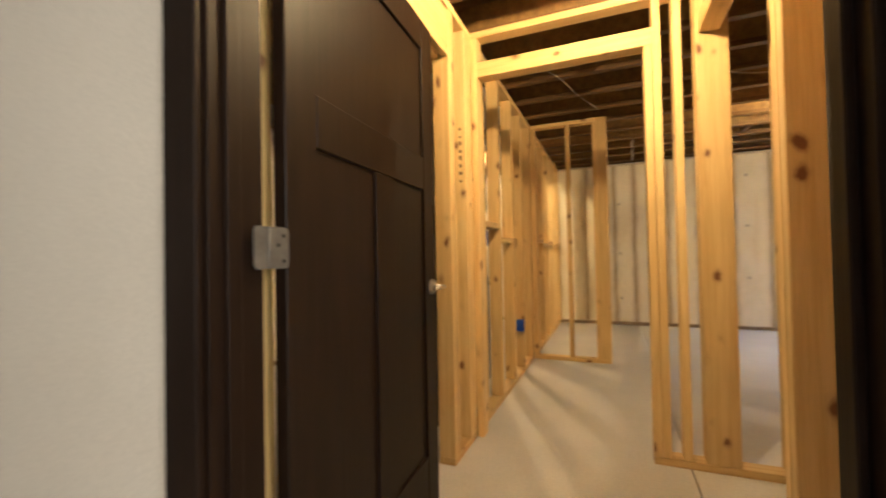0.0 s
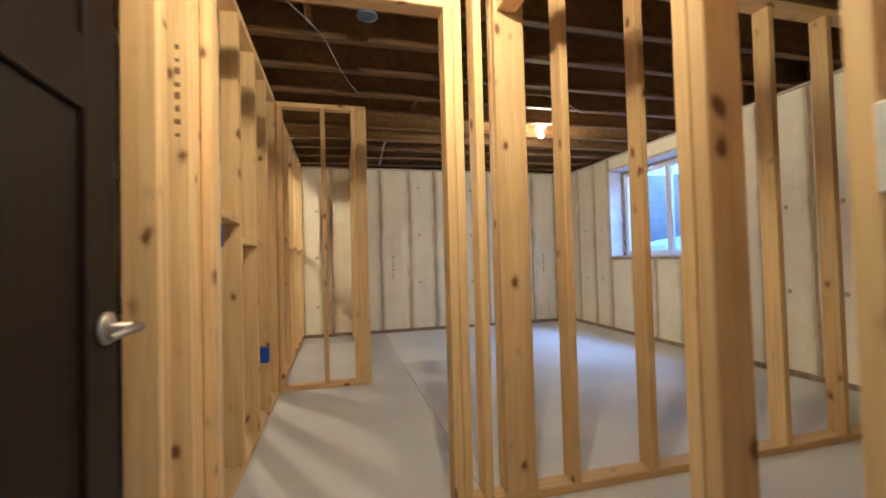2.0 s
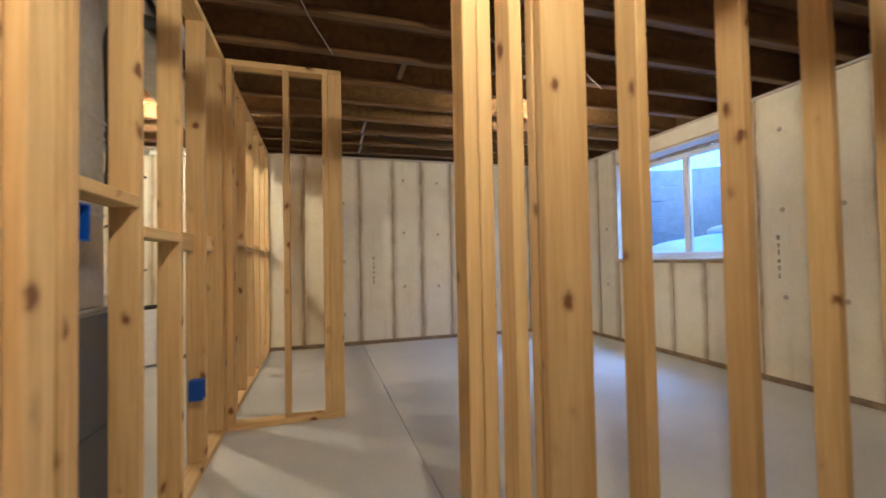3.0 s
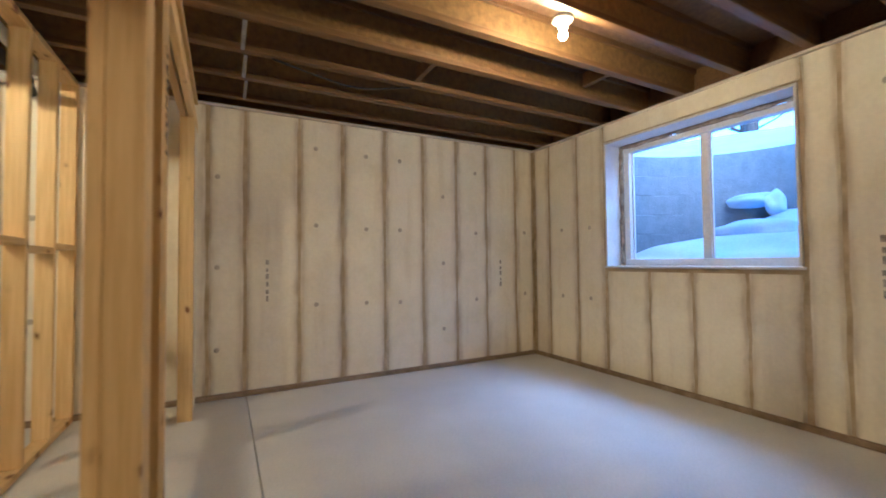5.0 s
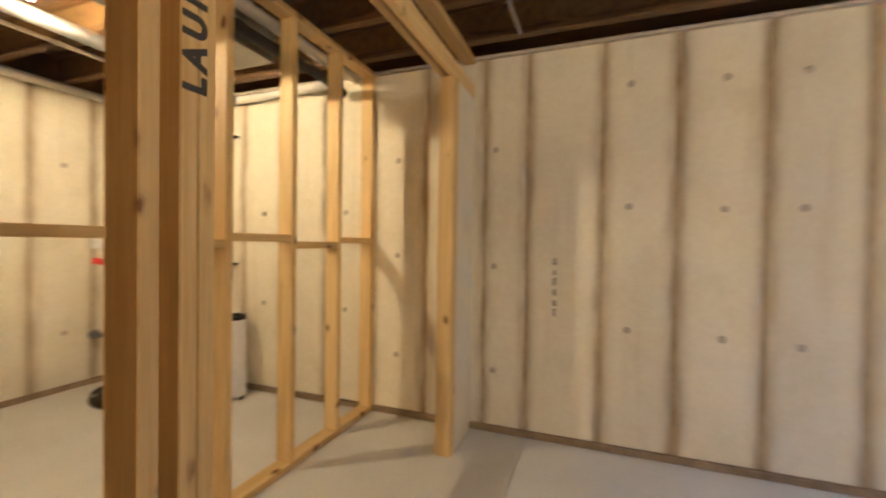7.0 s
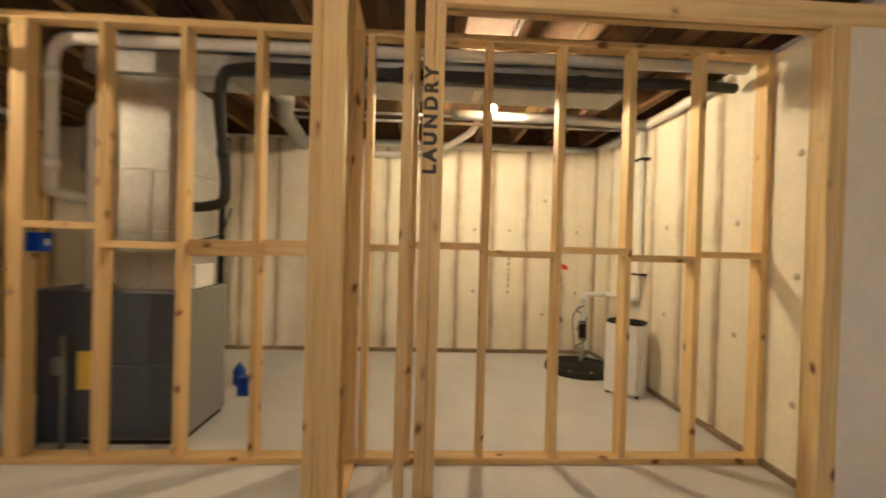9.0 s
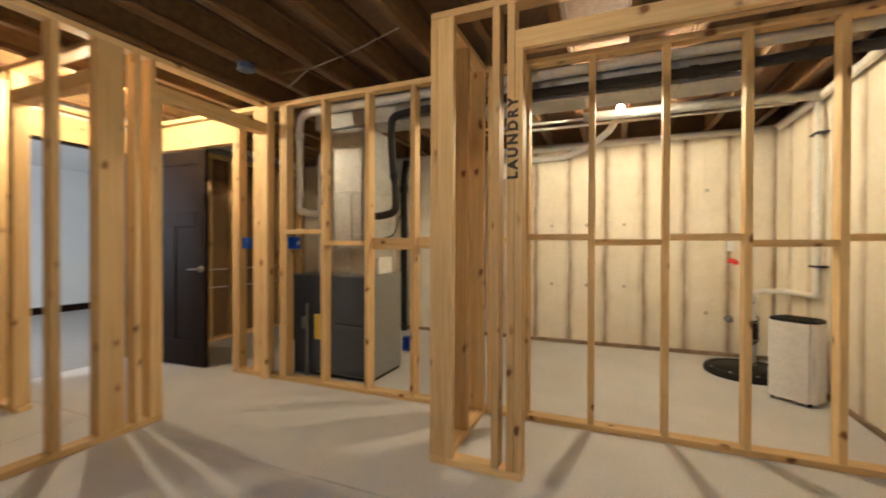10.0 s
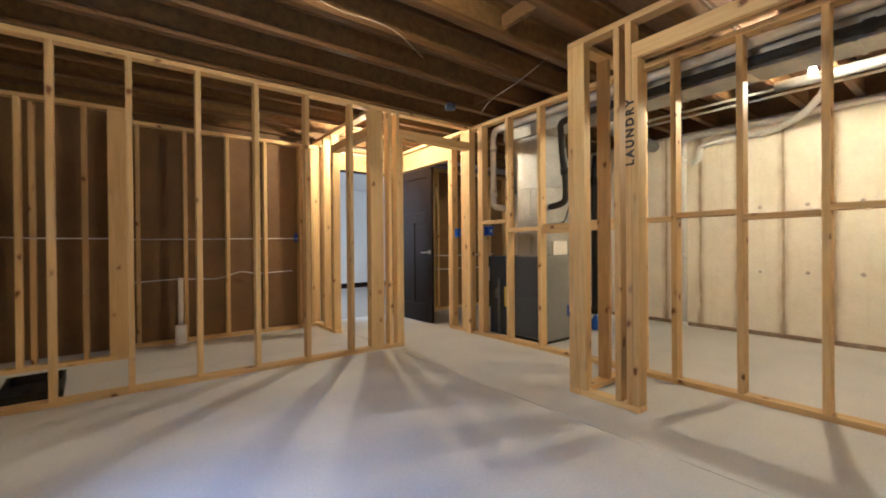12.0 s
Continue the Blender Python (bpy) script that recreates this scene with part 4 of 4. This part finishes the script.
# ---- utility room ----
furnace = thing("furnace", "slate grey furnace cabinet with a lighter side", "furnace", (-0.98, 3.395, 0))
part("cabinet", box((-0.265, -0.29, 0.03), (0.255, 0.292, 0.90), 0.006), GREY_ENAMEL, furnace, "grey enamel cabinet")
part("front_panel", box((0.256, -0.285, 0.05), (0.272, 0.288, 0.47), 0.004), SLATE, furnace, "slate front panel")
part("front_panel", box((0.256, -0.285, 0.475), (0.272, 0.288, 0.885), 0.004), SLATE, furnace, "slate front panel")
part("base", box((-0.25, -0.28, 0), (0.24, 0.28, 0.03)), BLACK_PLASTIC, furnace)
part("tag", box((0.2725, -0.283, 0.33), (0.274, -0.19, 0.55)), YELLOW, furnace, "yellow paper energy tag")
part("control_box", box((-0.10, 0.15, 0.901), (0.13, 0.285, 1.05), 0.006), WHITE_PLASTIC, furnace, "white control box")
plenum = thing("plenum", "shiny galvanized sheet metal plenum above the furnace", "duct", (-0.98, 3.43, 0.901))
part("coil_case", box((-0.20, -0.155, 0), (0.235, 0.225, 0.715), 0.005), GALV, plenum)
part("seam", box((-0.205, -0.16, 0.70), (0.24, 0.23, 0.716), 0.002), GALV, plenum)
bm = bmesh.new()
vs = [bm.verts.new(p) for p in ((-0.20, -0.155, 0.717), (0.235, -0.155, 0.717), (0.235, 0.225, 0.717), (-0.20, 0.225, 0.717), (-0.15, -0.22, 1.246), (0.235, -0.22, 1.246), (0.235, 0.19, 1.246), (-0.15, 0.19, 1.246))]
for q in ((0, 1, 5, 4), (1, 2, 6, 5), (2, 3, 7, 6), (3, 0, 4, 7), (3, 2, 1, 0), (4, 5, 6, 7)):
    bm.faces.new([vs[k] for k in q])
part("transition", bm, GALV, plenum)
part("seam", box((0.2355, 0.03, 0.01), (0.241, 0.045, 0.69)), GALV, plenum)
part("seam", box((0.2355, -0.15, 0.34), (0.240, 0.22, 0.352)), GALV, plenum)
for z in (0.12, 0.52):
    for y in (-0.12, 0.19):
        part("screw", tube([(0.2355, y, z), (0.239, y, z)], 0.006, 8), NICKEL, plenum)

cabinet2 = thing("return_cabinet", "dark grey return air cabinet beside the furnace", "cabinet", (-0.98, 2.93, 0))
part("cabinet", box((-0.24, -0.16, 0), (0.235, 0.165, 0.885), 0.006), SLATE, cabinet2)
part("label", box((0.2355, -0.13, 0.60), (0.237, -0.085, 0.76)), WHITE_PLASTIC, cabinet2, "white label")
bucket = thing("utility_bucket", "white plastic box on the slab by the wall", "box", (-0.70, 2.83, 0))
part("body", box((-0.03, -0.05, 0), (0.03, 0.05, 0.30), 0.008), WHITE_PLASTIC, bucket)
conduit = thing("condensate_pipe", "thin grey pipe with a small box standing by the furnace", "pipe", (-0.688, 3.05, 0))
part("pipe", tube([(0, 0, 0), (0, 0, 0.64)], 0.013), GREY_ENAMEL, conduit)
part("box", box((-0.02, -0.05, 0.42), (0.02, 0.0, 0.52), 0.005), GREY_ENAMEL, conduit)


def pipe_run(name, label, points, radius, mat, bend=0.07, sides=14, couplings=()):
    ob = thing(name, label, "pipe")
    part("pipe", tube(rounded_path(points, bend, 6), radius, sides), mat, ob)
    for a, b in couplings:
        part("coupling", tube([a, b], radius * 1.22, sides), mat, ob)
    return ob


pipe_run("flue_pipe", "white plastic flue pipe with elbows running under the joists",
         [(-0.95, 3.02, 1.44), (-0.76, 3.0, 1.44), (-0.76, 2.90, 1.46), (-0.76, 2.90, 2.27), (-0.655, 3.05, 2.30), (-0.652, 6.98, 2.322)], 0.034, PVC, 0.08,
         couplings=(((-0.76, 2.90, 2.10), (-0.76, 2.90, 2.17)), ((-0.76, 2.90, 1.58), (-0.76, 2.90, 1.66)), ((-0.6535, 4.4, 2.3085), (-0.6535, 4.5, 2.309))))
pipe_run("intake_pipe", "white plastic intake pipe dropping to the furnace", [(-0.86, 3.06, 0.89), (-0.86, 3.06, 2.0), (-1.2, 3.06, 2.1), (-1.9, 3.0, 2.12)], 0.030, PVC, 0.09)
pipe_run("round_duct", "shiny round metal duct behind the furnace", [(-1.0, 2.98, 1.62), (-1.0, 2.98, 1.92), (-1.3, 2.9, 2.05), (-2.2, 2.6, 2.1)], 0.075, GALV, 0.16, 18)
pipe_run("refrigerant_line", "black foam insulated refrigerant line", [(-0.86, 3.60, 1.40), (-0.80, 3.76, 1.402), (-0.80, 3.87, 1.43), (-0.80, 3.875, 1.60), (-0.80, 3.835, 1.90), (-0.79, 3.83, 2.09), (-0.68, 3.90, 2.175), (-0.656, 4.10, 2.19), (-0.652, 6.25, 2.195), (-0.66, 6.62, 2.215), (-0.75, 6.98, 2.24)], 0.031, BLACK_FOAM, 0.09,
         couplings=(((-0.80, 3.86, 1.70), (-0.80, 3.855, 1.76)), ((-0.654, 4.9, 2.192), (-0.654, 4.95, 2.192)), ((-0.652, 5.95, 2.1945), (-0.652, 6.0, 2.1945))))
pipe_run("liquid_line", "thin dark refrigerant line curling to the coil", [(-0.86, 3.60, 1.20), (-0.80, 3.72, 1.20), (-0.80, 3.86, 1.235), (-0.82, 3.90, 1.40)], 0.006, BLACK_FOAM, 0.05, 8)
pipe_run("drain_stack", "black plastic drain stack beside the foundation wall", [(-2.80, 2.89, 0.09), (-2.80, 2.89, 2.12), (-2.75, 2.95, 2.30)], 0.044, BLACK_PLASTIC, 0.05, 14,
         couplings=(((-2.80, 2.89, 1.88), (-2.80, 2.89, 2.0)), ((-2.80, 2.89, 0.0), (-2.80, 2.89, 0.10))))
pipe_run("round_duct", "round metal duct branching behind the furnace", [(-0.975, 4.05, 2.255), (-1.3, 4.05, 2.25), (-1.7, 3.9, 2.25), (-2.8, 3.75, 2.27)], 0.07, GALV, 0.12, 18)
blue_jug = thing("blue_jug", "small blue plastic jug on the slab", "jug", (-1.78, 3.56, 0), 20)
part("body", lathe([(0.045, 0), (0.05, 0.01), (0.05, 0.12), (0.03, 0.15), (0.016, 0.165), (0.016, 0.18)], 16), BLUE_BOX, blue_jug)

pipe_run("flexible_duct", "grey flexible duct over the utility room wall", [(-2.4, 1.09, 2.283), (-1.4, 1.09, 2.283), (-0.75, 1.09, 2.283)], 0.045, GREY_ENAMEL, 0.2, 14)
trunk_duct = thing("trunk_duct", "long flat galvanized trunk duct under the joists", "duct")
part("duct", box((-0.98, 3.12, 2.15), (-0.705, 6.27, JZ0 - 0.002), 0.004), GALV, trunk_duct)
for y in (3.9, 4.9, 5.9):
    part("joint_flange", box((-0.986, y, 2.144), (-0.699, y + 0.025, JZ0 - 0.003), 0.002), GALV, trunk_duct)
part("end_cap", box((-0.975, 6.2705, 2.155), (-0.71, 6.278, JZ0 - 0.006), 0.002), GALV, trunk_duct)
part("sealing_tape", box((-0.94, 5.35, 2.1482), (-0.75, 5.40, 2.1495)), WIRE, trunk_duct, "pale foil sealing tape")
pipe_run("round_duct", "round metal branch duct beside the utility lamp", [(-1.75, 5.28, 2.318), (-1.75, 6.2, 2.318), (-1.75, 6.98, 2.30)], 0.042, GALV, 0.1, 18)
pipe_run("water_pipe", "white plastic pipe bending along the foundation wall top", [(-2.83, 4.10, 0.0), (-2.83, 4.10, 2.26), (-2.83, 4.2, 2.30), (-2.83, 6.97, 2.325)], 0.032, PVC, 0.09,
         couplings=(((-2.83, 4.10, 0.82), (-2.83, 4.10, 0.90)), ((-2.83, 4.10, 2.0), (-2.83, 4.10, 2.08)), ((-2.83, 4.10, 0.0), (-2.83, 4.10, 0.05))))
pipe_run("water_pipe", "second white plastic pipe bending beside the first", [(-2.83, 4.20, 1.98), (-2.83, 4.28, 2.02), (-2.83, 4.28, 2.16), (-2.83, 4.42, 2.19), (-2.83, 5.0, 2.20), (-2.55, 5.3, 2.24), (-2.2, 5.5, 2.30), (-2.1, 5.55, 2.372)], 0.033, PVC, 0.08)
for k, (x, z) in enumerate(((-2.0, 2.32), (-1.85, 2.335))):
    pipe_run("supply_line", "thin white water line under the joists", [(x, 3.9, z), (x, 6.9, z)], 0.012, PVC)
pipe_run("vent_pipe", "white plastic vent pipe along the north foundation wall", [(-2.6, 6.98, 2.28), (-1.2, 6.98, 2.30), (-0.85, 6.97, 2.31)], 0.03, PVC)

SUMP = (-2.30, 6.66)
sump = thing("sump_basin", "black plastic sump basin with a bolted lid", "sump", (*SUMP, 0))
part("rim", lathe([(0.33, 0.0), (0.335, 0.02), (0.325, 0.055), (0.30, 0.06), (0.285, 0.045)], 36), BLACK_PLASTIC, sump)
part("lid", lathe([(0.282, 0.035), (0.282, 0.05), (0.06, 0.058), (0.02, 0.058)], 36), BLACK_PLASTIC, sump)
for k in range(10):
    a = k * 0.6283
    part("bolt", lathe([(0.010, 0.055), (0.010, 0.066), (0.006, 0.068)], 6), NICKEL, sump, "", pose(0.308 * math.cos(a), 0.308 * math.sin(a), 0.002))
pump = thing("sump_pipe", "white discharge pipe with a dark check valve above the sump", "pipe", (0, 0, 0))
px, py = SUMP[0] - 0.13, SUMP[1] + 0.08
part("pipe", tube(rounded_path([(px, py, 0.055), (px, py, 0.74), (px, 6.985, 0.75), (-1.83, 6.985, 0.77), (-1.83, 6.985, 2.27)], 0.05, 6), 0.024, 14), PVC, pump)
part("check_valve", tube([(px, py, 0.27), (px, py, 0.30), (px, py, 0.44), (px, py, 0.47)], [0.030, 0.040, 0.040, 0.030]), BLACK_PLASTIC, pump, "black rubber check valve")
for z in (0.29, 0.45):
    part("clamp", tube([(px, py, z - 0.006), (px, py, z + 0.006)], 0.043), NICKEL, pump)
part("elbow", tube([(px, py, 0.66), (px, py, 0.73)], 0.031), PVC, pump)
for z in (1.0, 2.02):
    part("pipe_strap", box((-1.90, 6.955, z - 0.008), (-1.76, 7.03, z + 0.008), 0.002), BLACK_PLASTIC, pump, "black pipe strap")
coil = [(px + 0.05 * math.cos(0.7 * k), py - 0.01 + 0.05 * math.sin(0.7 * k), 0.07 + 0.021 * k) for k in range(28)]
cable("pump_cord", coil, 0.006, BLACK_FOAM, "black pump cord wound round the discharge pipe", 0.01)
cable("float_cord", [(px + 0.02, py - 0.05, 0.62), (px - 0.06, py - 0.09, 0.50), (px - 0.03, py - 0.08, 0.30), (px + 0.05, py - 0.09, 0.07)], 0.005, BLACK_FOAM, "thin black float cord hanging beside the pump pipe", 0.05)
cable("pump_cord", [(px + 0.1, py - 0.15, 0.066), (px + 0.25, py - 0.12, 0.075), (-1.97, 6.72, 0.02), (-1.9, 6.8, 0.008)], 0.006, BLACK_FOAM, "black cord lying across the sump lid", 0.08)
outlet = thing("wall_outlet", "small grey outlet on the foundation wall", "outlet", (UX + 0.014, 6.66, 1.16), 90)
part("plate", box((-0.035, -0.03, -0.055), (0.035, 0.0, 0.055), 0.004), WHITE_PLASTIC, outlet)
stub = thing("pipe_stub", "short grey pipe fitting on the foundation wall", "pipe", (UX + 0.014, 6.65, 0.40), 90)
part("pipe", tube([(0, 0, 0), (0, -0.08, 0), (0.0, -0.09, -0.01)], 0.022), GREY_ENAMEL, stub)
part("flange", tube([(0, 0, 0), (0, -0.012, 0)], 0.04), GREY_ENAMEL, stub)
bm = bmesh.new()
rnd = random.Random(9)
for k in range(7):
    y, z = rnd.uniform(-0.03, 0.03), rnd.uniform(-0.02, 0.02)
    bm_box(bm, (-0.0012 - 0.0001 * k, y - 0.025, z - 0.016), (0.0 - 0.0001 * k, y + 0.025, z + 0.016))
red_mark = part("paint_mark", bm, RED, wall_west, "sprayed red paint mark", pose(UX + 0.0165, 6.69, 1.0))

dehum = thing("dehumidifier", "white upright dehumidifier with a black slatted top", "dehumidifier", (-1.66, 6.81, 0), 49)
bm = bmesh.new()
bm_box(bm, (-0.15, -0.11, 0.025), (0.15, 0.11, 0.595))
bmesh.ops.bevel(bm, geom=[e for e in bm.edges if abs(e.verts[0].co.z - e.verts[1].co.z) > 0.3], offset=0.035, segments=4, affect="EDGES")
part("body", bm, WHITE_PLASTIC, dehum)
bm = bmesh.new()
bm_box(bm, (-0.145, -0.105, 0.5955), (0.145, 0.105, 0.618))
bmesh.ops.bevel(bm, geom=[e for e in bm.edges if abs(e.verts[0].co.z - e.verts[1].co.z) > 0.01], offset=0.033, segments=4, affect="EDGES")
part("top", bm, BLACK_PLASTIC, dehum, "black plastic top")
for k in range(7):
    part("slat", box((-0.115, -0.085 + k * 0.027, 0.6185), (0.115, -0.075 + k * 0.027, 0.624), 0.001), BLACK_PLASTIC, dehum)
for x in (-0.115, 0.115):
    for y in (-0.085, 0.085):
        part("caster", tube([(x, y - 0.008, 0.0125), (x, y + 0.008, 0.0125)], 0.0125, 10), BLACK_PLASTIC, dehum)

# ---- writing ----
def written(name, text, size, m, label, mat):
    data = bpy.data.curves.new(name, "FONT")
    data.body, data.size, data.extrude, data.offset = text, size, 0.0004, 0.0024
    data.align_x, data.align_y = "LEFT", "CENTER"
    data.materials.append(mat)
    ob = new(name, data)
    ob.matrix_basis = m
    return tagged(ob, label)


word = written("handwriting", "LAUNDRY", 0.068, Matrix(((0, 0, 1, CX1 + 0.0008), (0, -1, 0, 5.082), (1, 0, 0, 1.475), (0, 0, 0, 1))), "black marker lettering on a stud", INK)
word.data.space_character = 1.4
word.data.offset = 0.0035
word.parent = c
# smudged grade stamps too faint to read, on the doorway studs
FADED_INK = plain("faded_stamp_ink", (0.24, 0.15, 0.06), 0.8, 0.0, 0.3)
for sx, sy, z0 in ((-0.548, 2.60, 1.47),):
    bm = bmesh.new()
    rnd = random.Random(int(z0 * 100))
    for k in range(8):
        w_, zz = rnd.uniform(0.008, 0.020), z0 + k * 0.042
        bm_box(bm, (sx - w_ / 2, sy - 0.0012, zz), (sx + w_ / 2, sy - 0.0002, zz + rnd.uniform(0.010, 0.028)))
    part("grade_stamp", bm, FADED_INK, w, "smudged black lumber stamp")
